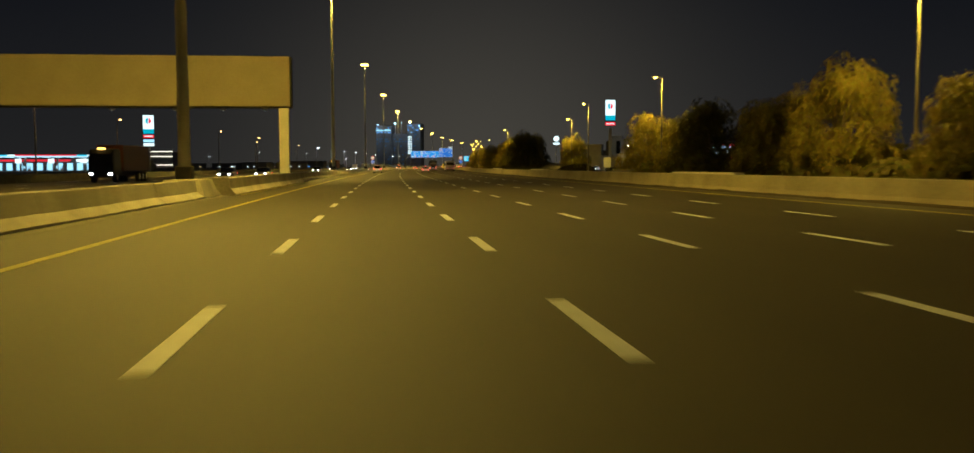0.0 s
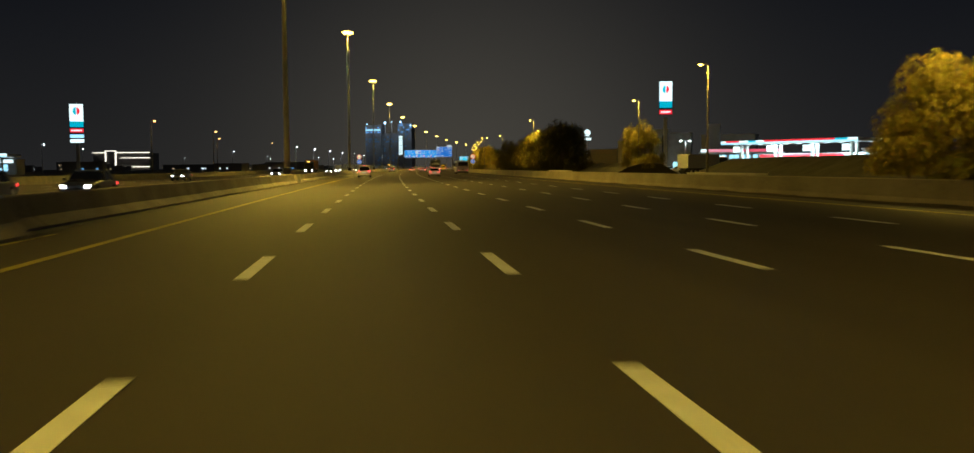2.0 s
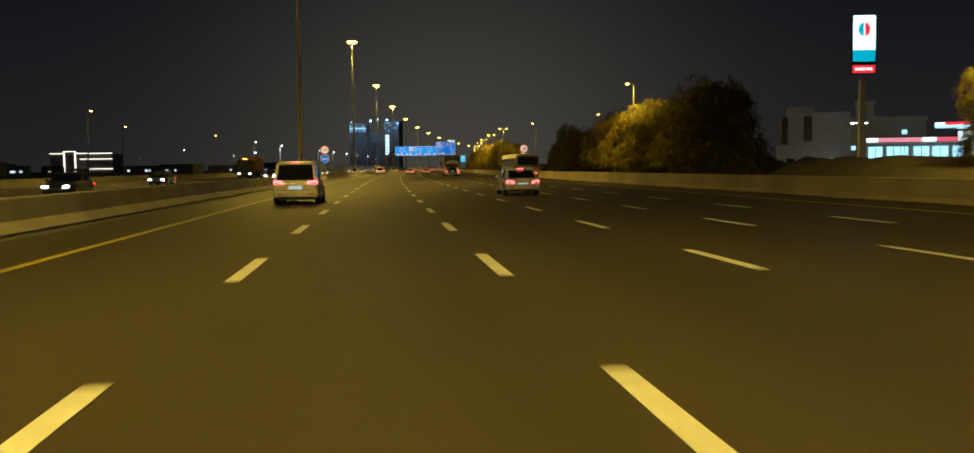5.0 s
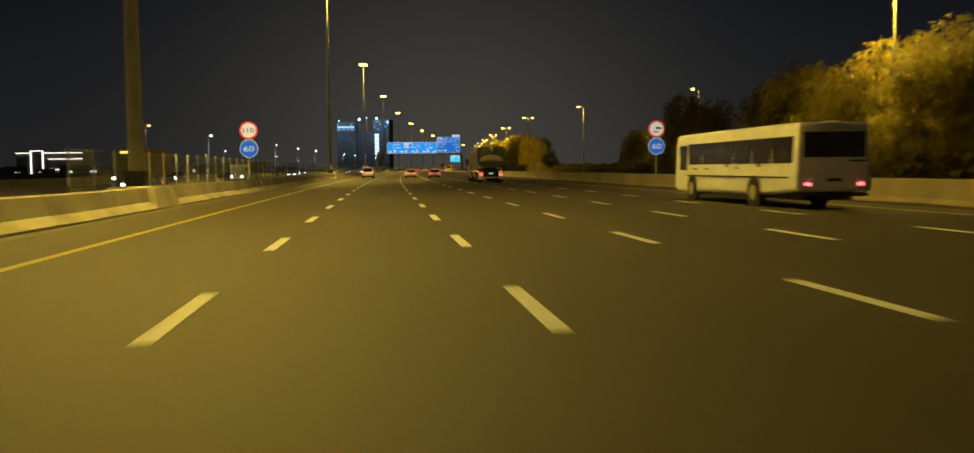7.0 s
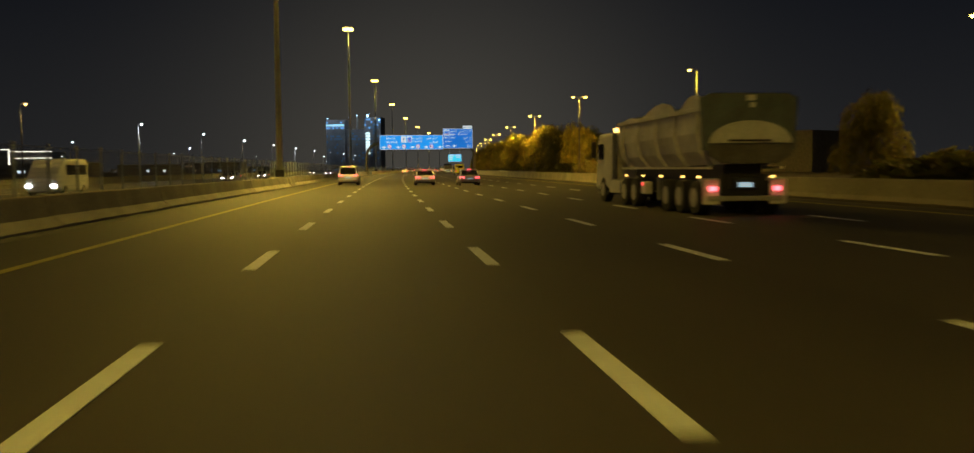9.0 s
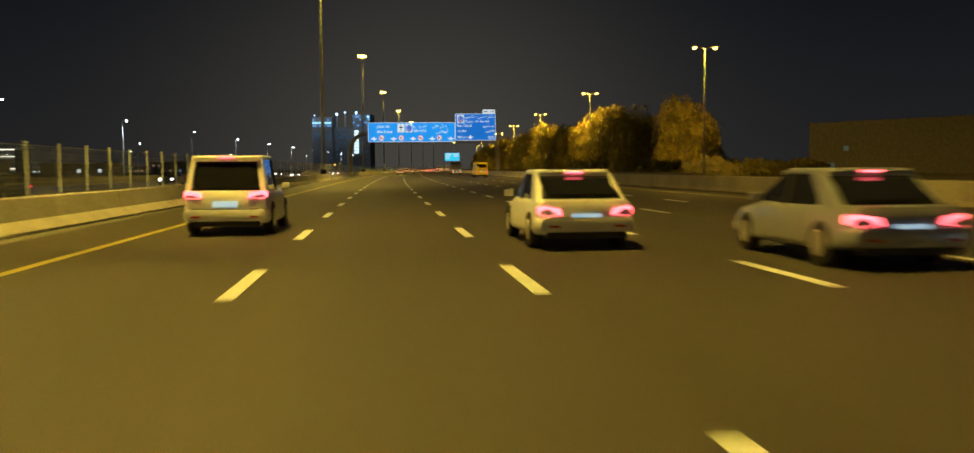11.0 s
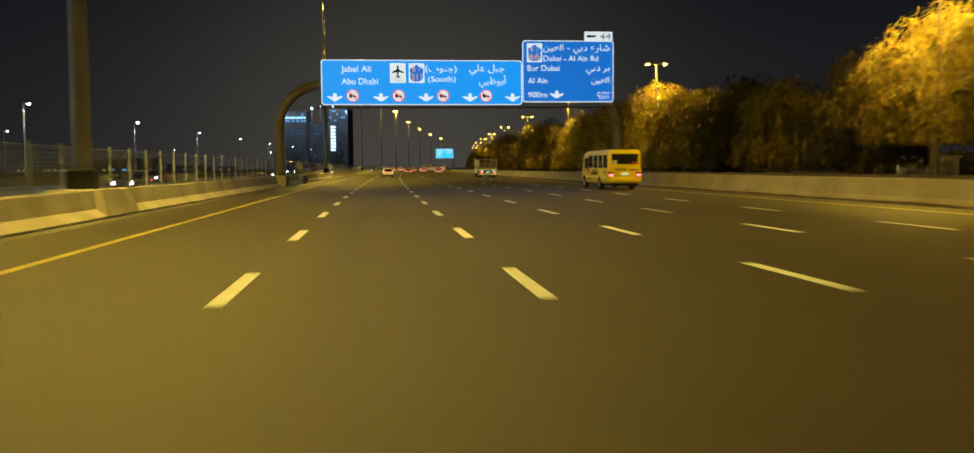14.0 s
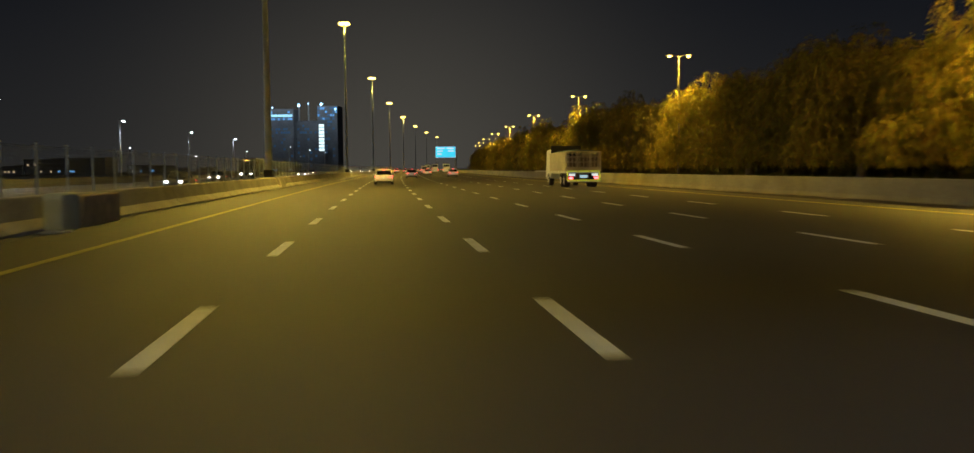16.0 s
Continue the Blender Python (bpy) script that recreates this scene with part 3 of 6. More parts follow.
def arrow(x, z, w, parent, y):
    h = w * 0.34
    pts = [(x, z - h), (x + w / 2, z - h * 0.1), (x + w / 2, z + h * 0.12), (x + w * 0.11, z - h * 0.12), (x + w * 0.11, z + h * 0.62), (x - w * 0.11, z + h * 0.62), (x - w * 0.11, z - h * 0.12), (x - w / 2, z + h * 0.12), (x - w / 2, z - h * 0.1)]
    part("arrow", flat(pts, y, 0.012), SIGN_WHITE, parent)


def no_lorries(x, z, r, parent, y):
    d = part("ban_disc", disc(x, z, r, y, 0.012, 28), SIGN_RED, parent)
    bm = disc(x, z, r * 0.85, y - 0.013, 0.005, 28)
    part("ban_face", bm, SIGN_WHITE, parent)
    for shape in ([(-0.6, -0.16), (-0.6, 0.24), (0.1, 0.24), (0.1, -0.16)], [(0.15, -0.16), (0.15, 0.12), (0.34, 0.12), (0.4, 0.0), (0.6, -0.03), (0.6, -0.16)], [(-0.56, -0.22), (-0.56, -0.16), (0.56, -0.16), (0.56, -0.22)]):
        part("lorry_shape", flat([(x + a * r, z + b * r) for a, b in shape], y - 0.019, 0.004), SIGN_BLACK, parent)
    for wx in (-0.32, 0.3):
        part("lorry_wheel", disc(x + wx * r, z - r * 0.27, r * 0.13, y - 0.019, 0.004, 12), SIGN_BLACK, parent)
    q = r * 0.62
    e = r * 0.055
    part("ban_stroke", flat([(x - q - e, z + q - e), (x - q + e, z + q + e), (x + q + e, z - q + e), (x + q - e, z - q - e)], y - 0.024, 0.004), SIGN_RED, parent)


def shield(x0, x1, z0, z1, number, parent, y):
    part("shield_plate", box(x0, x1, y - 0.012, y, z0, z1, 0.0), SIGN_WHITE, parent)
    w, h, cx = x1 - x0, z1 - z0, (x0 + x1) / 2
    half = [(0.0, 0.05), (0.2, 0.07), (0.38, 0.14), (0.42, 0.35), (0.40, 0.48), (0.44, 0.62), (0.42, 0.76), (0.3, 0.74), (0.24, 0.84), (0.12, 0.84), (0.06, 0.94), (0.0, 0.93)]
    pts = [(cx + a * w, z0 + b * h) for a, b in half] + [(cx - a * w, z0 + b * h) for a, b in half[::-1][1:-1]]
    part("shield_shape", flat(pts, y - 0.013, 0.006), SIGN_BLUE_EXIT, parent)
    lettering("E", cx - w * 0.24, cx - w * 0.08, z0 + h * 0.58, h * 0.22, y - 0.024, SIGN_ORANGE, parent)
    part("shield_letter", box(cx + 0.16 * w, cx + 0.19 * w, y - 0.028, y - 0.02, z0 + h * 0.58, z0 + h * 0.8), SIGN_ORANGE, parent)
    lettering(number, cx - w * 0.33, cx + w * 0.33, z0 + h * 0.14, h * 0.32, y - 0.026, SIGN_ORANGE, parent)


def sign_board(ob, x0, x1, z0, z1, face, label):
    """A board with a pale rounded border, a coloured face and a ribbed back."""
    r = 0.22

    def outline(g):
        a, b, c, d, q = x0 + g, x1 - g, z0 + g, z1 - g, r - g * 0.6
        pts = []
        for cx, cz, a0 in ((b - q, d - q, 0), (a + q, d - q, 90), (a + q, c + q, 180), (b - q, c + q, 270)):
            pts += [(cx + q * math.cos(radians(a0 + 22.5 * k)), cz + q * math.sin(radians(a0 + 22.5 * k))) for k in range(5)]
        return pts
    board = part("sign_panel", flat(outline(0), -0.42, 0.06), SIGN_WHITE, ob, label)
    part("sign_face", flat(outline(0.07), -0.482, 0.006), face, board)
    n = int((x1 - x0) / 1.9)
    for k in range(n + 1):
        x = x0 + 0.3 + (x1 - x0 - 0.6) * k / n
        part("rib", box(x - 0.05, x + 0.05, -0.415, -0.3, z0 + 0.1, z1 - 0.1), STEEL, ob)
    return board


def gantry():
    ob = thing("sign_gantry", place(541.2, 0), "curved tubular gantry carrying blue direction signs over the lanes", "road sign")
    r, zb, rad = 0.40, 8.35, 3.6
    pts, left, right = [], -8.3, 20.05
    pts.append((left, 0, 0.93))
    for k in range(9):
        a = radians(180 - 90 * k / 8)
        pts.append((left + rad + rad * math.cos(a), 0, zb - rad + rad * math.sin(a)))
    for k in range(9):
        a = radians(90 - 90 * k / 8)
        pts.append((right - rad + rad * math.cos(a), 0, zb - rad + rad * math.sin(a)))
    pts.append((right, 0, 0.0))
    part("tube_frame", tube(pts, r, 20), GANTRY_PAINT, ob, "brown painted tube frame", smooth=True)
    part("base_plate", tube([(right, 0, 0), (right, 0, 0.08)], 0.75, 20), STEEL, ob)
    part("plinth", box(left - 0.7, left + 0.62, -1.0, 1.0, 0, 0.93, 0.05), CONCRETE, ob)
    for x in (-2.6, 0.6, 3.8, 7.0, 10.2, 13.4, 16.6):
        part("clamp", tube([(x, -0.03, zb), (x, 0.03, zb)], 0.45, 16), STEEL, ob)
        part("bracket", box(x - 0.09, x + 0.09, -0.42, -0.2, zb - 1.5, zb + 1.5), STEEL, ob)
    part("walkway_rail", box(-5.2, 19.4, -0.5, -0.2, 6.42, 6.52), BLACK, ob)
    for k in range(14):
        x = -4.6 + k * 1.8
        part("rail_hook", box(x - 0.04, x + 0.04, -0.5, -0.44, 6.3, 6.42), BLACK, ob)
    # main board: x from its left edge, z from its top edge
    X, Z, y = -4.76, 10.35, -0.49
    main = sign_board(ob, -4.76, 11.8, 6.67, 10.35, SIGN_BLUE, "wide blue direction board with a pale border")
    put = lambda w, a, b, base, h: lettering(w, X + a, X + b, Z - base, h, y, SIGN_WHITE, main)
    put("Jabal Ali", 1.61, 4.05, 0.98, 0.50)
    put("Abu Dhabi", 1.65, 4.60, 2.0, 0.50)
    put("(South)", 8.72, 11.0, 1.78, 0.46)
    put(AR["south"], 8.5, 11.1, 0.92, 0.5)
    put(AR["jabal ali"], 12.15, 15.1, 0.9, 0.55)
    put(AR["abu dhabi"], 12.95, 15.2, 1.95, 0.55)
    part("plate", box(X + 5.6, X + 6.87, y - 0.012, y, Z - 1.88, Z - 0.28), SIGN_WHITE, main)
    cx, cz = X + 6.23, Z - 0.95
    plane = [(0, 0.55), (0.08, 0.42), (0.08, 0.2), (0.5, -0.05), (0.5, -0.16), (0.08, -0.05), (0.06, -0.34), (0.2, -0.46), (0.2, -0.54), (0, -0.48)]
    part("plane_shape", flat([(cx + a, cz + b) for a, b in plane] + [(cx - a, cz + b) for a, b in plane[::-1][1:-1]], y - 0.014, 0.004), SIGN_BLACK, main)
    lettering("DWC", X + 5.72, X + 6.75, Z - 1.8, 0.25, y - 0.02, SIGN_BLACK, main)
    shield(X + 7.13, X + 8.42, Z - 1.86, Z - 0.28, "311", main, y)
    for a in (1.09, 4.83, 8.54, 12.2, 15.75):
        arrow(X + a, Z - 3.0, 1.22, main, y)
    for a in (2.54, 6.28, 9.95, 13.53):
        no_lorries(X + a, Z - 2.93, 0.52, main, y)
    # exit board
    X, Z = 11.84, 12.02
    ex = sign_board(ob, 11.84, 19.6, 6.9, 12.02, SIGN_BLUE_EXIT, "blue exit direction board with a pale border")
    put = lambda w, a, b, base, h: lettering(w, X + a, X + b, Z - base, h, y, SIGN_WHITE, ex)
    shield(X + 0.38, X + 1.66, Z - 1.8, Z - 0.25, "66", ex, y)
    put(AR["road"], 1.75, 7.4, 0.82, 0.5)
    put("Dubai - Al Ain Rd", 1.78, 6.45, 1.7, 0.45)
    put("Bur Dubai", 0.42, 3.15, 2.52, 0.48)
    put(AR["bur dubai"], 5.4, 7.4, 2.5, 0.48)
    put("Al Ain", 0.46, 2.1, 3.56, 0.48)
    put(AR["al ain"], 5.85, 7.4, 3.5, 0.48)
    put("900m", 0.46, 2.07, 4.72, 0.44)
    put("EXIT", 6.5, 7.4, 4.85, 0.28)
    put(AR["exit"], 6.35, 7.4, 4.42, 0.28)
    arrow(X + 2.9, Z - 4.42, 1.18, ex, y)
    tab = part("number_tab", box(17.12, 19.5, -0.48, -0.42, 12.04, 12.78), SIGN_WHITE, ob, "white exit number tab")
    lettering("44", 18.4, 19.35, 12.16, 0.46, -0.485, SIGN_BLACK, tab)
    part("tab_bar", box(17.3, 18.1, -0.49, -0.482, 12.3, 12.5), SIGN_BLACK, tab)


gantry()


def far_gantry():
    ob = thing("sign_gantry", place(975, 0), "small blue direction sign on a cantilever far ahead", "road sign")
    part("post", tube([(20.6, 0, 0), (20.6, 0, 8), (19.6, 0, 9.2), (11.5, 0, 9.4)], 0.35, 12), GANTRY_PAINT, ob)
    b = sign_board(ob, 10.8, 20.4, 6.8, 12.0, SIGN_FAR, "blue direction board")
    for x, z, w in ((11.6, 10.9, 3.5), (16.2, 10.9, 3.4), (11.6, 9.6, 2.6), (16.8, 9.6, 2.8), (11.6, 8.2, 2.2)):
        part("word_bar", box(x, x + w, -0.5, -0.489, z, z + 0.5), SIGN_WHITE, b)


far_gantry()


# ---- fence on the median ----
def median_fence():
    ob = thing("mesh_fence", Matrix(), "tall grey wire mesh fence on steel posts along the median", "fence")
    post = bmesh.new()
    box(-0.035, 0.035, -0.035, 0.035, 0, 2.35, 0.0, post)
    box(-0.05, 0.05, -0.05, 0.05, 2.35, 2.39, 0.0, post)
    pm = bpy.data.meshes.new("post")
    post.to_mesh(pm)
    post.free()
    pm.materials.append(FENCE_STEEL)
    net = bmesh.new()
    for z in (0.15, 2.28):
        box(-0.012, 0.012, 0.06, 2.72, z - 0.012, z + 0.012, 0.0, net)
    for k in range(46):
        y0 = 0.06 + 2.66 * k / 46
        vs = [net.verts.new(p) for p in ((0.005, y0, 0.15), (0.005, y0 + 0.012, 0.15), (0.005, y0 + 0.012, 2.28), (0.005, y0, 2.28))]
        net.faces.new(vs)
    for k in range(14):
        z = 0.25 + k * 0.15
        vs = [net.verts.new(p) for p in ((-0.004, 0.06, z), (-0.004, 2.72, z), (-0.004, 2.72, z + 0.008), (-0.004, 0.06, z + 0.008))]
        net.faces.new(vs)
    nm = bpy.data.meshes.new("mesh_panel")
    net.to_mesh(nm)
    net.free()
    nm.materials.append(FENCE_STEEL)
    for k in range(270):
        s = 266 + 2.78 * k
        shared("post", pm, ob, place(s, -10.5))
        shared("mesh_panel", nm, ob, place(s, -10.5))


median_fence()


# ---- vehicles: rear at the origin, facing +y ----
def wheel(parent, x, y, r, w, side):
    t = part("tyre", tube([(x - w / 2, y, r), (x - w / 2 + 0.03, y, r), (x + w / 2 - 0.03, y, r), (x + w / 2, y, r)], [r * 0.9, r, r, r * 0.9], 24), RUBBER, parent, smooth=False)
    e = x + side * (w / 2)
    part("rim", tube([(e - side * 0.02, y, r), (e + side * 0.012, y, r), (e + side * 0.03, y, r)], [r * 0.6, r * 0.56, r * 0.18], 18), RIM, t)
    return t


def coach():
    ob = thing("bus", place(261.3, 15.22), "white dusty passenger bus with dark windows and red tail lamps", "bus")
    W, H, L = 2.6, 2.9, 12.9
    body = part("body", loft([rounded(y, W - c, z0, H - d, 0.16, W - 0.16 - c) for y, c, z0, d in ((0.0, 0.14, 0.66, 0.1), (0.06, 0.02, 0.6, 0.02), (1.6, 0, 0.5, 0), (2.6, 0, 0.42, 0), (9.0, 0, 0.36, 0), (L - 0.5, 0.02, 0.36, 0.02), (L, 0.25, 0.42, 0.2))]), BUS_WHITE, ob, smooth=True)
    for k in range(6):
        for sd in (-1, 1):
            y0 = 0.4 + k * 1.74
            part("side_window", box(sd * (W / 2 - 0.05) - 0.03, sd * (W / 2 - 0.05) + 0.03, y0, y0 + 1.66, 1.54, 2.44, 0.02), BUS_GLASS, ob)
    for sd in (-1, 1):
        part("driver_window", box(sd * (W / 2 - 0.03) - 0.03, sd * (W / 2 - 0.03) + 0.03, 11.0, 11.9, 1.3, 2.38, 0.02), BUS_GLASS, ob)
        part("stripe", box(sd * W / 2 - 0.012, sd * W / 2 + 0.012, 0.7, 10.9, 1.03, 1.09), BLACK, ob)
        part("skirt", box(sd * (W / 2 - 0.08) - 0.02, sd * (W / 2 - 0.08) + 0.02, 4.3, 9.4, 0.22, 0.4), BLACK, ob)
        part("tail_lamp", box(sd * 0.92 - 0.09, sd * 0.92 + 0.09, -0.03, 0.05, 0.80, 0.89, 0.02), TAIL_HOT, ob)
        part("mirror", box(sd * 1.36 - 0.1, sd * 1.36 + 0.1, L - 0.15, L - 0.05, 1.9, 2.3, 0.03), BLACK, ob)
        for y in (3.5, 10.2):
            part("wheel_arch", tube([(sd * (W / 2 - 0.03), y, 0.5), (sd * (W / 2 + 0.012), y, 0.5)], 0.62, 22), BLACK, ob)
            wheel(ob, sd * (W / 2 - 0.1), y, 0.5, 0.3, sd)
    part("rear_window", box(-1.1, 1.1, -0.02, 0.04, 1.72, 2.58, 0.04), BUS_GLASS, ob)
    part("rear_cap", loft([[(x, y, 2.6 + 0.34 * (1 - (x / 1.24) ** 2) - d) for x in (-1.18, -0.8, -0.4, 0, 0.4, 0.8, 1.18)] + [(1.18, y, 2.6), (-1.18, y, 2.6)] for y, d in ((0.0, 0.04), (0.1, 0.0), (0.5, 0.02))]), BUS_WHITE, ob, "arched rear roof edge")
    part("roof_crown", loft([[(x, y, 2.8 + 0.14 * (1 - (x / 1.2) ** 2)) for x in (-1.15, -0.6, 0, 0.6, 1.15)] + [(1.15, y, 2.78), (-1.15, y, 2.78)] for y in (0.45, 3, 8, 11.4)]), BUS_WHITE, ob, smooth=True)
    part("bumper", box(-1.15, 1.15, -0.05, 0.2, 0.44, 0.56, 0.04), BLACK, ob)
    part("vent", box(0.5, 1.12, -0.015, 0.02, 1.58, 1.64), BLACK, ob)
    part("plate", box(-0.26, 0.26, -0.02, 0.03, 0.93, 1.03), BLACK, ob)
    bars(ob, "writing_bar", -0.42, 0.42, 1.3, 1.36, 0.012, SIGN_ORANGE, 6)
    bars(ob, "writing_bar", -0.85, -0.7, 1.25, 1.42, 0.012, DARK_CONCRETE, 1)
    bars(ob, "writing_bar", 0.75, 0.87, 1.42, 1.52, 0.012, DARK_CONCRETE, 1)
    for y, z, w in ((9.6, 1.33, 0.5), (8.2, 1.33, 0.4), (6.1, 1.42, 0.16), (5.0, 1.36, 0.3), (3.0, 1.42, 0.22)):
        part("side_mark", box(-W / 2 - 0.01, -W / 2 + 0.01, y, y + w, z, z + (0.05 if w > 0.25 else 0.14)), DARK_CONCRETE, ob)
    part("chassis", box(-0.9, 0.9, 0.5, L - 1, 0.3, 0.6), BLACK, ob)


coach()


def tipper():
    ob = thing("tipper_truck", place(324.6, 11.0), "dusty cream articulated tipper truck with a green sheet over its load", "truck")
    W = 2.6
    part("chassis", box(-0.45, 0.45, 0.4, 10.4, 0.8, 1.15, 0.03), BLACK, ob)
    part("tractor_frame", box(-0.4, 0.4, 6.8, 14.2, 0.55, 0.95, 0.03), BLACK, ob)
    ring = [(-1.27, 3.05), (-1.3, 2.3), (-1.14, 1.75), (-0.8, 1.35), (0.8, 1.35), (1.14, 1.75), (1.3, 2.3), (1.27, 3.05)]
    part("bucket", loft([[(x, y, z - 0.012 * y) for x, z in ring] for y in (0.35, 1.0, 4.0, 7.6, 10.2)]), TIPPER_WHITE, ob, "dusty cream steel tipper body")
    for sd in (-1, 1):
        for k in range(5):
            y = 0.8 + k * 2.15
            part("rib", loft([[(sd * x, y + dy + (3.05 - z) * 0.12, z - 0.012 * y) for x, z in ((1.36, 3.06), (1.4, 2.3), (1.24, 1.7), (0.9, 1.28), (0.8, 1.34), (1.14, 1.75), (1.3, 2.3), (1.27, 3.06))] for dy in (-0.08, 0.08)]), TIPPER_WHITE, ob)
        part("top_rail", box(sd * 1.33 - 0.06, sd * 1.33 + 0.06, 0.35, 10.2, 2.9, 3.04, 0.02), TIPPER_WHITE, ob)
        part("bottom_rail", box(sd * 1.12 - 0.05, sd * 1.12 + 0.05, 0.35, 10.2, 1.2, 1.27), TIPPER_WHITE, ob)
        for y0, y1, h in ((0.4, 2.6, 0.42), (2.9, 7.0, 0.42), (7.3, 10.0, 0.2)):
            pts = [(y0 + (y1 - y0) * i / 10, 3.02 - 0.012 * y0 + h * math.sin(math.pi * (i / 10) ** 0.75)) for i in range(11)]
            part("side_hoop", loft([[(sd * 1.3 + dx, y, z) for y, z in pts] for dx in (-0.03, 0.03)]), TIPPER_WHITE, ob)
    part("rear_sheet", loft([[(x, y, z) for x, z in ((-1.36, 1.75), (-1.46, 3.28), (-1.15, 3.42), (1.15, 3.42), (1.46, 3.28), (1.36, 1.75))] for y in (0.1, 0.34)]), TARP, ob, "dark green tarpaulin")
    part("load_cover", loft([[(x * w, y, 2.95 + z) for x, z in ((-1.25, 0), (-1.0, 0.22), (0, 0.3), (1.0, 0.22), (1.25, 0))] for y, w in ((0.3, 1.0), (4, 1), (10.1, 0.98))]), TARP, ob)
    dome = [(1.25 * math.cos(math.pi - a), 1.96 + 0.66 * math.sin(a)) for a in [math.pi * k / 14 for k in range(15)]]
    part("tailgate", flat(dome, 0.1, 0.1), TIPPER_WHITE, ob, "rounded cream tailgate")
    # lower half in dark grey: its shading is put into the colour
    part("tailgate_skirt", flat([(-1.28, 1.94), (1.28, 1.94), (1.25, 1.6), (0.85, 1.36), (-0.85, 1.36), (-1.25, 1.6)], 0.16, 0.08), DARK_CONCRETE, ob, "grey lower tailgate with its shading in the colour")
    part("tailgate_bar", box(-0.7, 0.6, -0.03, 0.0, 2.0, 2.06), BLACK, ob)
    part("patch", box(-0.12, 0.16, 0.08, 0.1, 3.2, 3.36), TIPPER_WHITE, ob)
    part("patch", box(-0.02, 0.16, 0.08, 0.1, 3.0, 3.14), TIPPER_WHITE, ob)
    for sd in (-1, 1):
        for y in (1.35, 2.75, 4.15, 8.1, 9.5):
            wheel(ob, sd * 1.06, y, 0.53, 0.42, sd)
        wheel(ob, sd * 1.06, 13.1, 0.53, 0.36, sd)
        part("mudflap", box(sd * 1.04 - 0.26, sd * 1.04 + 0.26, 0.45, 0.49, 0.35, 1.05), WHITE_PAINT, ob, "pale rear mudguard")
        part("mudguard", box(sd * 1.06 - 0.25, sd * 1.06 + 0.25, 0.4, 0.85, 1.04, 1.12, 0.03), WHITE_PAINT, ob)
        part("tail_lamp", box(sd * 1.0 - 0.11, sd * 1.0 + 0.11, 0.38, 0.44, 0.75, 0.88, 0.02), TAIL_HOT, ob)
        part("side_lamp", box(sd * 1.2 - 0.03, sd * 1.2 + 0.03, 7.0, 7.14, 0.8, 0.92), TAIL, ob)
        part("landing_leg", box(sd * 0.8 - 0.07, sd * 0.8 + 0.07, 6.3, 6.45, 0.3, 1.1), BROWN_STEEL, ob)
        part("side_box", box(sd * 1.1 - 0.12, sd * 1.1 + 0.12, 6.6, 7.3, 0.5, 0.95, 0.04), WHITE_PAINT, ob)
        for y in (1.1, 2.6, 4.9, 7.1, 9.4):
            part("marker_lamp", box(sd * 1.17 - 0.02, sd * 1.17 + 0.02, y, y + 0.14, 1.13, 1.19), AMBER, ob)
        part("fuel_tank", box(sd * 0.95 - 0.25, sd * 0.95 + 0.25, 10.4, 12.2, 0.42, 0.95, 0.08), WHITE_PAINT, ob)
        part("mirror", box(sd * 1.4 - 0.1, sd * 1.4 + 0.1, 14.1, 14.2, 1.9, 2.6, 0.03), BLACK, ob)
        part("cab_window", box(sd * 1.2 - 0.03, sd * 1.2 + 0.03, 13.2, 14.1, 1.8, 2.5, 0.03), GLASS, ob)
        part("wind_panel", box(sd * 1.14 - 0.03, sd * 1.14 + 0.03, 11.1, 11.75, 1.0, 2.9, 0.02), BLACK, ob)
    part("plate_lamp", box(-0.22, 0.2, 0.36, 0.42, 0.86, 1.0), PLATE, ob, "lit plate")
    part("bumper", box(-1.15, 1.15, 0.36, 0.46, 0.45, 0.6, 0.03), STEEL, ob)
    part("underguard", box(-0.7, 0.7, 0.55, 0.95, 0.62, 1.25), BLACK, ob)
    part("cab", loft([rounded(y, W - 0.16 - c, z0, 2.95 - d, 0.2, W - 0.3 - c) for y, c, z0, d in ((11.8, 0.1, 0.9, 0.1), (11.95, 0, 0.6, 0), (14.2, 0, 0.5, 0.0), (14.6, 0.08, 0.5, 0.5), (14.7, 0.2, 0.55, 1.0))]), TIPPER_WHITE, ob, "cream truck cab")
    part("step", box(-1.2, 1.2, 12.4, 13.5, 0.35, 0.5), BLACK, ob)
    part("roof_lamp", box(-1.05, -0.85, 11.9, 12.05, 2.95, 3.12, 0.03), AMBER, ob)
    part("subframe", box(-0.6, 0.6, 0.6, 10.2, 1.14, 1.56, 0.02), BLACK, ob)
    # the bucket with its ribs, rails, cover and tailgate rides on the subframe
    for piece in ob.children:
        if piece.name.split(".")[0] in ("bucket", "rib", "top_rail", "bottom_rail", "side_hoop", "rear_sheet", "load_cover", "tailgate", "tailgate_skirt", "tailgate_bar", "patch"):
            piece.location.z += 0.2


tipper()


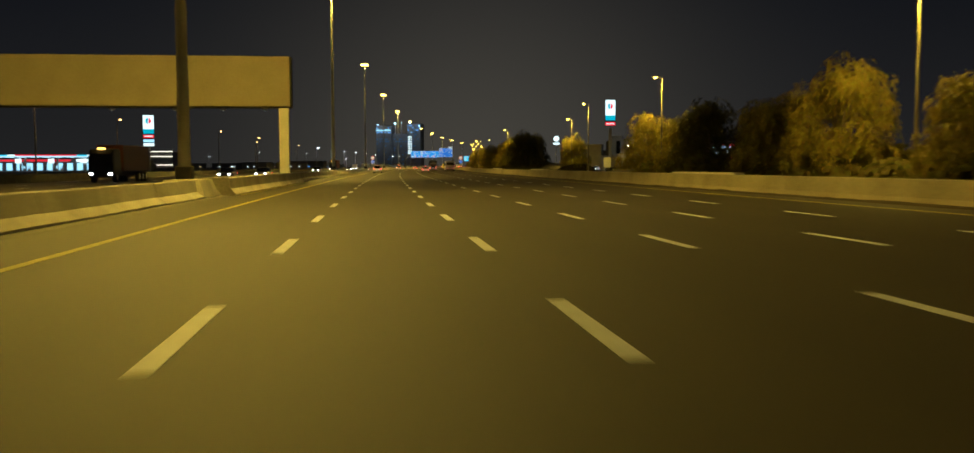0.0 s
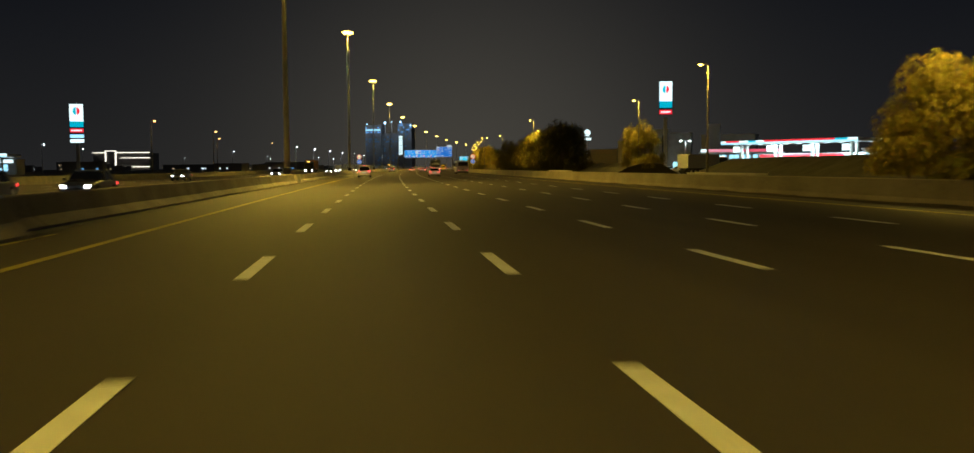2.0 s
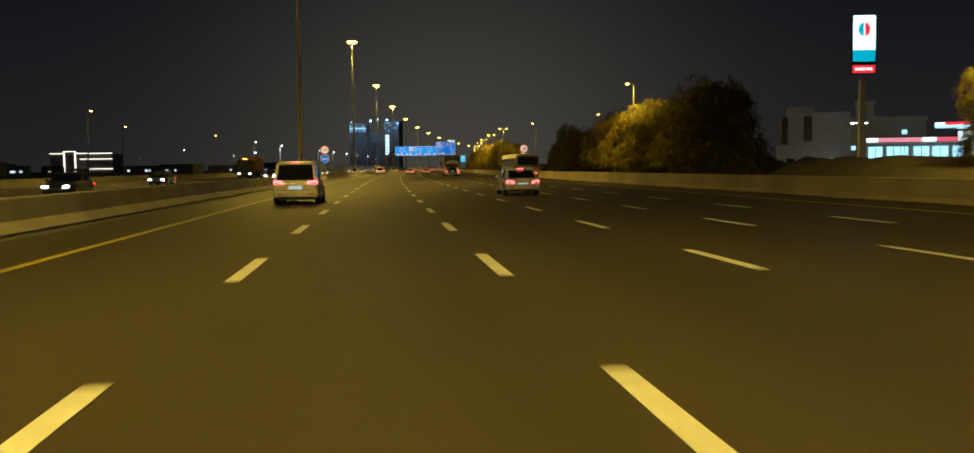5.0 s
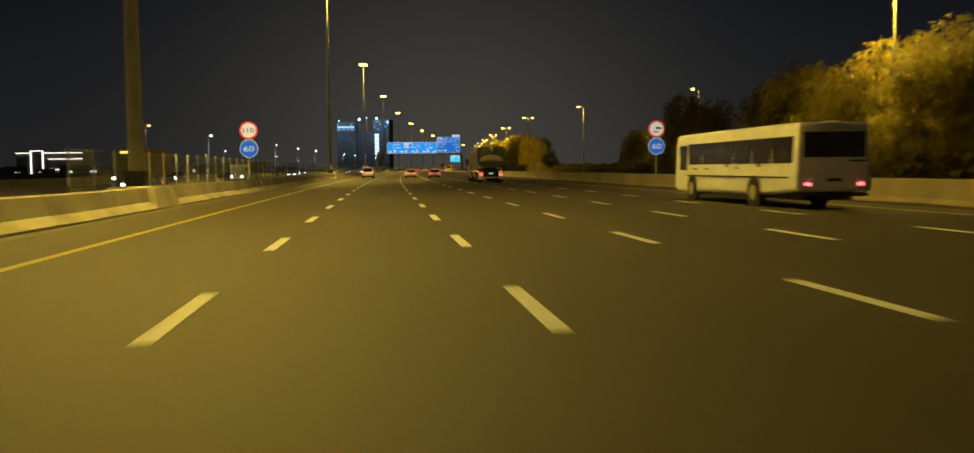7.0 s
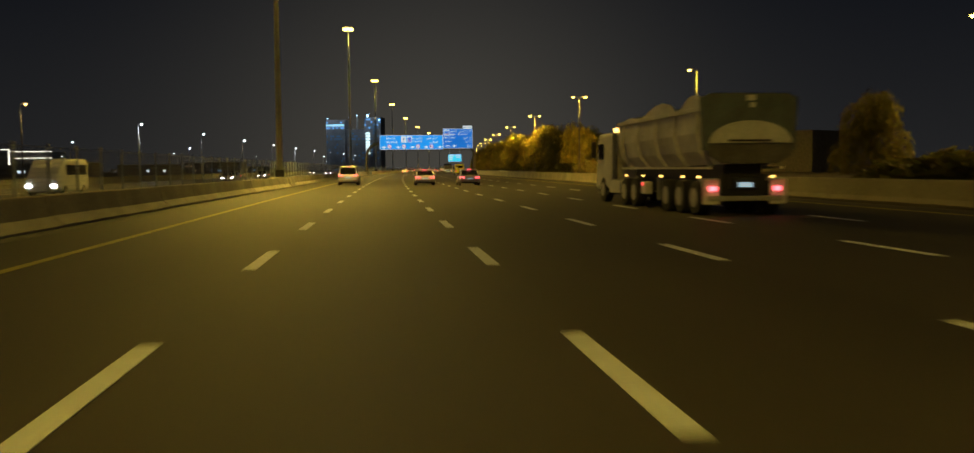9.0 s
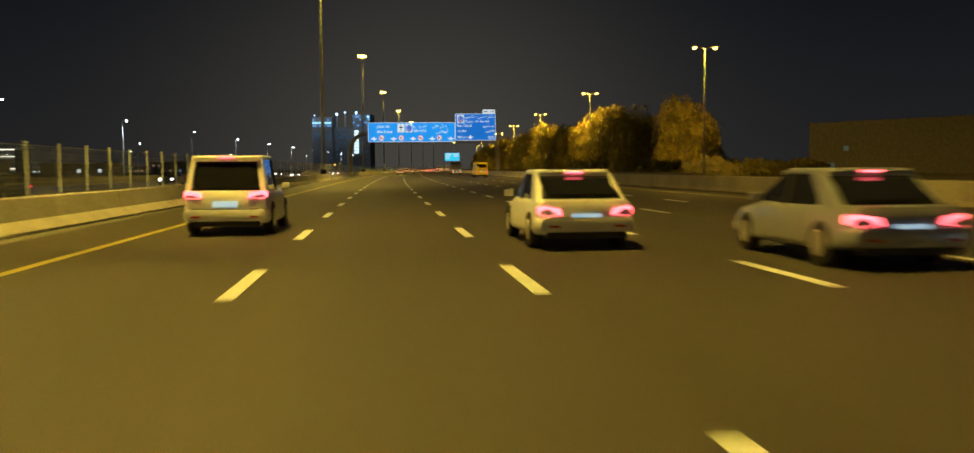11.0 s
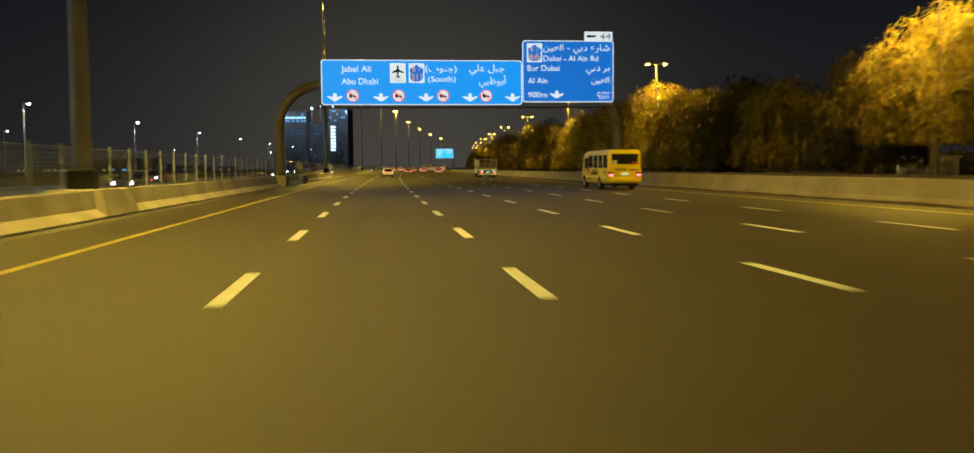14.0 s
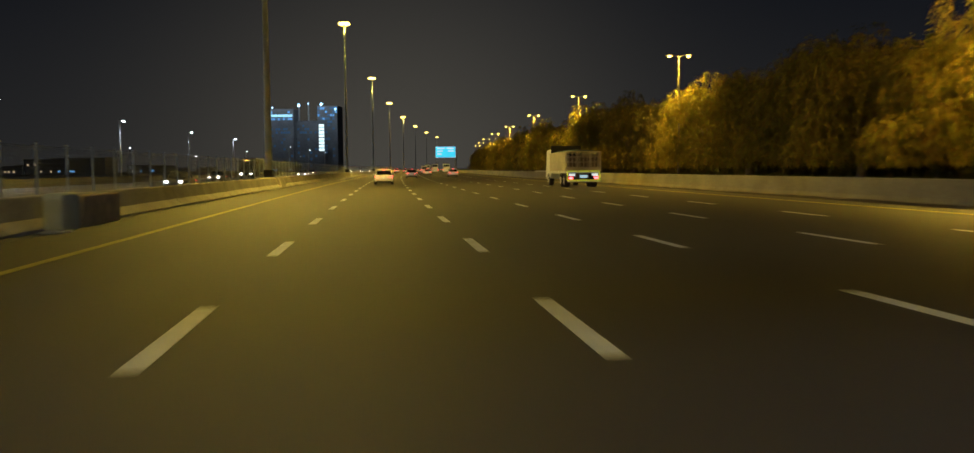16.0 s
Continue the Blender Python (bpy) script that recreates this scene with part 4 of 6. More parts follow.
def school_bus():
    ob = thing("school_minibus", place(520.3, 15.2) @ Matrix.Diagonal((1, 1.1, 1, 1)), "yellow school minibus with black windows and lit red tail lamps", "bus")
    W, H, L = 2.24, 2.54, 7.2
    part("body", loft([rounded(y, W - c, z0, H - d, 0.2, W - 0.22 - c) for y, c, z0, d in ((0.0, 0.16, 0.55, 0.14), (0.08, 0.02, 0.42, 0.02), (1.6, 0, 0.4, 0), (5.7, 0, 0.38, 0.02), (6.55, 0.04, 0.38, 0.12), (7.02, 0.1, 0.4, 0.78), (L, 0.3, 0.45, 1.45))]), SCHOOL_YELLOW, ob, smooth=True)
    for sd in (-1, 1):
        for y0, w in ((0.26, 0.84), (1.14, 1.15), (2.33, 1.17), (3.54, 1.36)):
            part("side_window", box(sd * (W / 2 - 0.045) - 0.03, sd * (W / 2 - 0.045) + 0.03, y0, y0 + w, 1.38, 2.2, 0.03), GLASS, ob)
        part("door_window", box(sd * (W / 2 - 0.04) - 0.03, sd * (W / 2 - 0.04) + 0.03, 5.1, 6.0, 1.35, 2.05, 0.03), GLASS, ob)
        part("tail_lamp", box(sd * 0.88 - 0.12, sd * 0.88 + 0.12, -0.03, 0.1, 0.86, 1.0, 0.02), TAIL_HOT, ob)
        part("lamp_housing", box(sd * 0.88 - 0.17, sd * 0.88 + 0.17, -0.01, 0.12, 0.8, 1.12, 0.02), BLACK, ob)
        part("mirror", box(sd * 1.16 - 0.08, sd * 1.16 + 0.08, 6.5, 6.6, 1.4, 1.75, 0.03), BLACK, ob)
        for y in (1.95, 5.95):
            part("wheel_arch", tube([(sd * (W / 2 - 0.03), y, 0.42), (sd * (W / 2 + 0.01), y, 0.42)], 0.46, 20), BLACK, ob)
            wheel(ob, sd * (W / 2 - 0.11), y, 0.37, 0.24, sd)
        part("reflective_strip", box(sd * W / 2 - 0.01, sd * W / 2 + 0.01, 0.2, 5.4, 0.78, 0.83), REFLECTIVE_YELLOW, ob)
        for y0, w, z, h in ((4.55, 0.35, 0.62, 0.12), (0.5, 0.5, 1.05, 0.05), (0.5, 0.45, 1.14, 0.04)):
            n = 5
            for k in range(n):
                part("writing_bar", box(sd * W / 2 - 0.012, sd * W / 2 + 0.012, y0 + w * k / n, y0 + w * (k + 0.75) / n, z, z + h), BLACK, ob)
    side_panel = part("side_panel", box(-W / 2 - 0.012, -W / 2 - 0.002, 2.15, 3.95, 0.93, 1.36, 0.0), SCHOOL_YELLOW, ob)
    have = set(bpy.data.objects)
    lettering("SCHOOL BUS", -3.85, -2.3, 0.96, 0.2, -W / 2 - 0.018, BLACK, side_panel)
    lettering("\ufe94\ufef4\ufeb3\ufead\ufeaa\ufee3 \ufe94\ufee0\ufed3\ufe8e\ufea3", -3.7, -2.45, 1.23, 0.13, -W / 2 - 0.018, BLACK, side_panel)
    for letter in set(bpy.data.objects) - have:
        letter.matrix_basis = pose(0, 0, 0, 0, 0, -90)
    for y in (1.12, 2.3, 3.52):
        part("window_post", box(-W / 2 - 0.01, -W / 2 + 0.03, y - 0.03, y + 0.03, 1.36, 2.22), WHITE_PAINT, ob, "pale window post")
    part("stop_ring", disc(0, 0, 0.24, 0.012, 0.012, 8), WHITE_PAINT, ob).matrix_basis = pose(-W / 2 - 0.03, 4.7, 1.25, 0, 0, -90)
    part("stop_board", disc(0, 0, 0.2, 0, 0.02, 8), DULL_RED, ob, "folded octagonal stop board").matrix_basis = pose(-W / 2 - 0.03, 4.7, 1.25, 0, 0, -90)
    part("rear_window", box(-0.85, 0.85, -0.02, 0.06, 1.6, 2.26, 0.05), GLASS, ob)
    part("sticker", box(-0.8, -0.5, -0.028, -0.02, 1.62, 1.85), WHITE_PAINT, ob)
    part("sticker", box(0.45, 0.8, -0.028, -0.02, 1.63, 1.74), DULL_RED, ob)
    lettering("SCHOOL BUS", -0.62, 0.1, 1.22, 0.16, -0.012, BLACK, ob)
    bars(ob, "writing_bar", 0.25, 0.85, 1.22, 1.3, 0.0, BLACK, 5)
    part("plate", box(-0.22, 0.22, -0.02, 0.03, 0.96, 1.08), PLATE, ob)
    bars(ob, "reflective_stripe", -0.55, 0.65, 0.66, 0.76, -0.05, REFLECTIVE_YELLOW, 9)
    part("bumper", box(-1.0, 1.0, -0.06, 0.2, 0.5, 0.8, 0.06), SCHOOL_YELLOW, ob)
    part("exhaust_skirt", box(-0.9, 0.9, 0.1, 6.3, 0.26, 0.45), BLACK, ob)


school_bus()


def dropside():
    ob = thing("flatbed_truck", place(596.5, 14.7), "white drop-side truck with yellow rear edging and covered load", "truck")
    W, L = 2.5, 9.6
    part("bed", box(-W / 2, W / 2, 0.05, 6.6, 1.05, 1.22, 0.02), WHITE_PAINT, ob)
    for sd in (-1, 1):
        part("side_board", box(sd * W / 2 - 0.05, sd * W / 2 + 0.05, 0.05, 6.6, 1.22, 2.6, 0.02), TAN_CANVAS, ob, "tan canvas side")
        for k in range(7):
            y = 0.2 + k * 1.05
            part("side_post", box(sd * (W / 2 + 0.06) - 0.03, sd * (W / 2 + 0.06) + 0.03, y - 0.05, y + 0.05, 1.15, 2.62), TAN_CANVAS, ob)
        for y in (1.3, 2.6, 7.9):
            wheel(ob, sd * 1.02, y, 0.5, 0.4, sd)
        part("tail_lamp", box(sd * 0.95 - 0.14, sd * 0.95 + 0.14, -0.03, 0.04, 0.62, 0.76), TAIL_HOT, ob)
        # reflective edging, with returned headlight put in as weak emission
        part("edge_strip", box(sd * 1.2 - 0.03, sd * 1.2 + 0.03, -0.012, 0.04, 0.5, 1.2), material("reflective_lime", (0.6, 0.7, 0.05), 0.4, vary=0, emit=0.4), ob)
    part("tail_board", box(-W / 2, W / 2, 0.0, 0.05, 1.2, 1.5, 0.02), TAN_CANVAS, ob)
    for k in range(9):
        x = -1.12 + 0.28 * k
        part("gate_bar", box(x - 0.025, x + 0.025, -0.01, 0.03, 1.48, 2.6), TAN_CANVAS, ob)
    for z in (1.85, 2.22, 2.6):
        part("gate_rail", box(-W / 2, W / 2, -0.02, 0.02, z - 0.03, z + 0.03), TAN_CANVAS, ob)
    part("cargo", box(-1.1, 1.1, 0.25, 5.8, 1.22, 2.3, 0.12), material("brown_cargo", (0.22, 0.17, 0.11), 0.85, vary=0.4, scale=1.5, fine=8), ob, "brown bundled cargo")
    for z in (0.5, 1.16):
        part("edge_strip", box(-1.2, 1.2, -0.04, -0.015, z, z + 0.06), material("reflective_lime_bar", (0.6, 0.7, 0.05), 0.4, vary=0, emit=0.5), ob)
    for x in (-0.45, 0.45):
        part("tail_post", box(x - 0.05, x + 0.05, -0.05, 0.0, 1.1, 2.62), TAN_CANVAS, ob)
    part("load", loft([[(x * w, y, 2.55 + z * h) for x, z in ((-1.15, 0), (-0.8, 0.2), (0, 0.26), (0.8, 0.2), (1.15, 0))] for y, w, h in ((0.1, 0.98, 0.7), (3, 1, 1), (6.5, 1, 0.8))]), TARP, ob, "dark covered load")
    part("rear_bar", box(-1.2, 1.2, -0.02, 0.06, 0.4, 0.49), WHITE_PAINT, ob)
    part("plate", box(-0.28, 0.28, -0.03, 0.04, 0.7, 0.9), PLATE, ob)
    for x in (-0.85, 0.85):
        part("lamp_box", box(x - 0.22, x + 0.22, -0.02, 0.05, 0.84, 1.0), SIGN_WHITE, ob)
    part("chassis", box(-0.45, 0.45, 0.3, L - 1.5, 0.65, 1.04), BLACK, ob)
    part("cab", loft([rounded(y, 2.4 - c, z0, 2.95 - d, 0.18, 2.25 - c) for y, c, z0, d in ((6.9, 0.06, 0.9, 0.1), (7.05, 0, 0.6, 0), (9.1, 0, 0.55, 0.05), (9.5, 0.08, 0.55, 0.6), (L, 0.2, 0.6, 1.2))]), WHITE_PAINT, ob)
    part("headboard", box(-1.22, 1.22, 6.62, 6.72, 1.1, 3.2, 0.02), BLACK, ob)


dropside()


def car(name, m, paint, label, tall=False, oncoming=False, group=""):
    ob = thing(name, m, label, "car", group)
    W, L, H = (1.92, 4.75, 1.82) if tall else (1.82, 4.6, 1.45)
    hip = 1.02 if tall else 0.9
    part("body", loft([rounded(y, W - c, z0, z1, 0.12, W - c - 0.1) for y, c, z0, z1 in ((0, 0.3, 0.42, hip - 0.12), (0.08, 0.1, 0.3, hip), (0.8, 0, 0.24, hip + 0.02), (3.2, 0, 0.22, hip), (4.1, 0.06, 0.24, hip - 0.14), (L - 0.12, 0.2, 0.3, hip - 0.3), (L, 0.45, 0.38, hip - 0.42))]), paint, ob, smooth=True)
    back = 0.12 if tall else 0.5
    rise = 0.42 if tall else 1.25
    part("cabin_glass", loft([rounded(y, W - 0.2 - c, hip - 0.06, z1, 0.05, W - 0.44 - c) for y, c, z1 in ((back, 0.1, hip + 0.1), (rise, 0.0, H - 0.05), (2.5, 0.0, H - 0.03), (3.55, 0.14, hip + 0.08))]), GLASS, ob)
    part("roof", loft([rounded(y, W - 0.38 - c, H - 0.1 - d, H - d, 0.045) for y, c, d in ((rise - 0.14, 0.1, 0.05), (rise + 0.02, 0.02, 0.01), (rise + 0.4, 0, 0), (2.3, 0, 0), (2.65, 0.08, 0.05))]), paint, ob, smooth=True)
    for sd in (-1, 1):
        # the broad rear pillar runs from the wing up into the roof
        foot, head = ((-0.06, -0.03), (0.06, 0), (0.06, 0.5), (-0.06, 0.5)), ((-0.05, -0.03), (0.05, 0), (0.05, 0.34), (-0.05, 0.34))
        part("pillar", loft([[(sd * (W / 2 - 0.13) + sd * a, back + b, hip - 0.04) for a, b in foot], [(sd * (W / 2 - 0.25) + sd * a, rise + b, H - 0.05) for a, b in head]]), paint, ob)
        part("door_pillar", loft([[(sd * (W / 2 - 0.1) + sd * a, 2.2 + b, hip - 0.04) for a, b in ((-0.03, 0), (0.03, 0), (0.03, 0.1), (-0.03, 0.1))], [(sd * (W / 2 - 0.225) + sd * a, 2.15 + b, H - 0.06) for a, b in ((-0.03, 0), (0.03, 0), (0.03, 0.1), (-0.03, 0.1))]]), BLACK, ob)
        lamp_z = hip - 0.2 if not tall else hip - 0.1
        part("tail_lamp", loft([[(sd * x, y + dy, lamp_z + z) for x, y, z in ((W / 2 - 0.46, 0.0, -0.05), (W / 2 - 0.14, 0.03, -0.08), (W / 2 - 0.05, 0.16, -0.04), (W / 2 - 0.05, 0.16, 0.08), (W / 2 - 0.14, 0.03, 0.1), (W / 2 - 0.42, 0.0, 0.06))] for dy in (-0.03, 0.1)]), TAIL_HOT if not oncoming else TAIL, ob)
        if oncoming:
            part("head_lamp", box(sd * (W / 2 - 0.32) - 0.13, sd * (W / 2 - 0.32) + 0.13, L - 0.1, L + 0.03, hip - 0.36, hip - 0.22, 0.02), HEAD, ob)
        part("mirror", box(sd * (W / 2 + 0.06) - 0.09, sd * (W / 2 + 0.06) + 0.09, 3.0, 3.14, hip, hip + 0.14, 0.03), paint, ob)
        part("reflector", box(sd * (W / 2 - 0.32) - 0.1, sd * (W / 2 - 0.32) + 0.1, -0.055, -0.02, 0.42, 0.46), DULL_RED, ob)
        for y in (0.95, 3.7):
            wheel(ob, sd * (W / 2 - 0.11), y, 0.34 if not tall else 0.38, 0.22, sd)
    part("rear_window", loft([[(x * (W / 2 - 0.3), back - 0.015, hip + 0.07 + 0.0 * x) for x in (-1, 1)] + [(x * (W / 2 - 0.4), rise - 0.06, H - 0.12) for x in (1, -1)], [(x * (W / 2 - 0.3), back + 0.03, hip + 0.07) for x in (-1, 1)] + [(x * (W / 2 - 0.4), rise, H - 0.12) for x in (1, -1)]]), GLASS, ob)
    part("plate", box(-0.26, 0.26, -0.03, 0.05, hip - 0.36, hip - 0.24), PLATE, ob)
    part("boot_line", box(-W / 2 + 0.24, W / 2 - 0.24, -0.012, 0.06, hip - 0.42, hip - 0.405), BLACK, ob)
    part("bumper", loft([rounded(y, W - c, 0.34, 0.6, 0.09) for y, c in ((-0.05, 0.34), (-0.03, 0.16), (0.12, 0.06), (0.3, 0.04))]), paint, ob, smooth=True)
    part("valance", box(-W / 2 + 0.2, W / 2 - 0.2, -0.02, 0.3, 0.22, 0.345, 0.03), BLACK, ob, "black lower valance")
    part("high_brake_lamp", box(-0.16, 0.16, rise - 0.17, rise - 0.13, H - 0.07, H - 0.035), TAIL_HOT if not oncoming else TAIL, ob)
    return ob


suv = car("suv", place(204, -3.3), CAR_WHITE, "white estate-bodied off-roader seen from behind with lit tail lamps", tall=True, group="cars in the lanes ahead")
for s in (386, 790, 880, 1005):
    copy_thing(suv, place(s, -3.4))
sedan = car("sedan_car", place(212, 7.5), CAR_WHITE, "white saloon car with lit tail lamps on the motorway", group="cars in the lanes ahead")
for s, u in ((381, 3.7), (618, 0.0), (691, 11.0), (743, 7.6), (825, 3.7), (846, 7.4), (915, 0.1), (948, 3.6), (1012, 7.5), (1060, 0.0)):
    copy_thing(sedan, place(s, u))
silver = car("sedan_car", place(377, 7.4), CAR_SILVER, "silver saloon car with lit tail lamps on the motorway", group="cars in the lanes ahead")
for s, u in ((677, 3.6), (760, -3.4), (868, 0.2), (905, 11.2), (962, -3.3), (985, 11.1), (1040, 3.7), (1085, 7.4), (1120, 11.0)):
    copy_thing(silver, place(s, u))


def box_van(m, label, oncoming=False, name="van", colour=BUS_WHITE, L=5.2, H=2.25, W=1.95, lamps=AMBER):
    ob = thing(name, m, label, "van")
    part("body", loft([rounded(y, W - c, z0, H - d, 0.16, W - 0.16 - c) for y, c, z0, d in ((0, 0.1, 0.45, 0.08), (0.08, 0, 0.36, 0), (L - 1.4, 0, 0.34, 0), (L - 0.7, 0.06, 0.34, 0.5), (L, 0.2, 0.4, H - 1.1))]), colour, ob)
    for sd in (-1, 1):
        for k in range(3):
            part("side_window", box(sd * (W / 2 - 0.05) - 0.03, sd * (W / 2 - 0.05) + 0.03, 0.4 + k * 1.15, 1.45 + k * 1.15, H - 0.95, H - 0.35, 0.02), GLASS, ob)
        part("tail_lamp", box(sd * (W / 2 - 0.15) - 0.09, sd * (W / 2 - 0.15) + 0.09, -0.03, 0.06, 0.85, 1.15), TAIL_HOT, ob)
        if oncoming:
            part("head_lamp", box(sd * (W / 2 - 0.3) - 0.15, sd * (W / 2 - 0.3) + 0.15, L - 0.12, L + 0.03, 0.62, 0.78), HEAD, ob)
        for y in (1.0, L - 1.1):
            wheel(ob, sd * (W / 2 - 0.11), y, 0.36, 0.22, sd)
    part("rear_window", box(-W / 2 + 0.25, W / 2 - 0.25, -0.02, 0.04, H - 0.95, H - 0.3, 0.03), GLASS, ob)
    part("plate", box(-0.25, 0.25, -0.03, 0.03, 0.7, 0.82), PLATE, ob)
    return ob


def guard_rail(s0, s1):
    ob = thing("guard_rail", Matrix(), "thin rusty steel guard rail behind the concrete wall", "guard rail")
    for k in range(int((s1 - s0) / 4) + 1):
        post = part("post", box(-0.04, 0.04, -0.05, 0.05, 0, 1.08), RUSTY_STEEL, ob)
        post.matrix_basis = place(s0 + 4 * k, 20.55, -0.06)
    swept("rail", [(20.42, 0.94), (20.42, 0.99), (20.47, 0.97), (20.42, 1.03), (20.42, 1.08), (20.5, 1.08), (20.5, 0.94)], s0, s1, RUSTY_STEEL, 4, parent=ob)


guard_rail(424, 560)

block_teal = material("grey_teal_plastic", (0.42, 0.48, 0.5), 0.5, vary=0.25, scale=2)
block_rust = material("rusty_brown_sheet", (0.55, 0.42, 0.25), 0.8, vary=0.4, scale=2, fine=12)
cushion = thing("crash_cushion", place(555.7, -7.84), "grey-teal plastic and rusty brown crash cushion against the barrier", "crash cushion")
part("block", loft([rounded(y, w, 0.0, z, 0.08) for y, w, z in ((-1.5, 0.42, 0.8), (-1.4, 0.5, 0.95), (-0.3, 0.5, 0.95), (-0.15, 0.4, 0.9))]), block_teal, cushion, "grey-teal plastic block")
part("panel", box(-0.25, 0.2, 0.2, 3.6, 0.0, 0.85, 0.04), block_rust, cushion, "rusty brown panel")
part("litter", box(-0.1, 0.5, -2.2, -1.5, 0.0, 0.05, 0.02), WHITE_PAINT, cushion, "white broken plastic")
box_van(place(799, 7.3), "white panel van with lit tail lamps far ahead")
bus_far = box_van(place(853, 15.0), "white coach with lit lamps far ahead", name="bus", L=11, H=3.1, W=2.45)
copy_thing(bus_far, place(872, 18.0 - 6.9))
copy_thing(bus_far, place(940, 7.4))

# oncoming traffic
opp = car("sedan_car", place(114.6, -18.8, 0, 180), CAR_DARK, "oncoming dark saloon car with bright headlamps", oncoming=True, group="oncoming cars")
for s, u in ((119, -15.2), (185, -25), (225, -18.5), (262, -22), (300, -16.2), (352, -26), (415, -19), (468, -23), (532, -17), (575, -26), (610, -16.5), (655, -22), (720, -18), (790, -24), (850, -17), (930, -20), (1010, -25)):
    copy_thing(opp, place(s, u, 0, 180))
box_van(place(358, -19.0, 0, 180), "oncoming pale minibus with bright headlamps", True)


def lorry(m, trailer, label):
    ob = thing("lorry", m, label, "truck")
    part("trailer", box(-1.28, 1.28, 0, 9.6, 1.1, 3.7, 0.06), trailer, ob)
    part("chassis", box(-0.5, 0.5, 0.3, 12.6, 0.6, 1.08), BLACK, ob)
    part("cab", loft([rounded(y, 2.45 - c, z0, 3.3 - d, 0.18, 2.3 - c) for y, c, z0, d in ((10.1, 0.05, 0.9, 0.1), (10.3, 0, 0.6, 0), (12.3, 0, 0.5, 0.1), (12.7, 0.1, 0.55, 0.6))]), BLACK, ob)
    part("windscreen", box(-1.05, 1.05, 12.5, 12.66, 1.9, 2.7, 0.03), GLASS, ob)
    part("roof_lamp", box(-0.35, 0.35, 12.2, 12.4, 3.2, 3.36, 0.03), AMBER, ob)
    for sd in (-1, 1):
        part("head_lamp", box(sd * 0.9 - 0.17, sd * 0.9 + 0.17, 12.6, 12.73, 0.75, 0.92), HEAD, ob)
        for y in (1.0, 2.3, 3.6, 11.5):
            wheel(ob, sd * 1.02, y, 0.5, 0.38, sd)


lorry(place(104, -27, 0, 180), material("dull_red_sheet", (0.07, 0.014, 0.012), 0.7, vary=0.2), "oncoming lorry with a dark red box trailer and lit headlamps")
lorry(place(334, -24, 0, 180), material("dull_orange_sheet", (0.25, 0.09, 0.03), 0.7, vary=0.2), "oncoming lorry with a faded orange box trailer")
lorry(place(234.4, 55, -0.06, -55.7), material("pale_grey_sheet", (0.35, 0.36, 0.38), 0.6, vary=0.15), "parked lorry with a pale grey box trailer by the filling station")
lorry(place(712, -26, 0, 180), material("dull_grey_sheet", (0.12, 0.12, 0.12), 0.7, vary=0.2), "oncoming lorry with a grey box trailer")


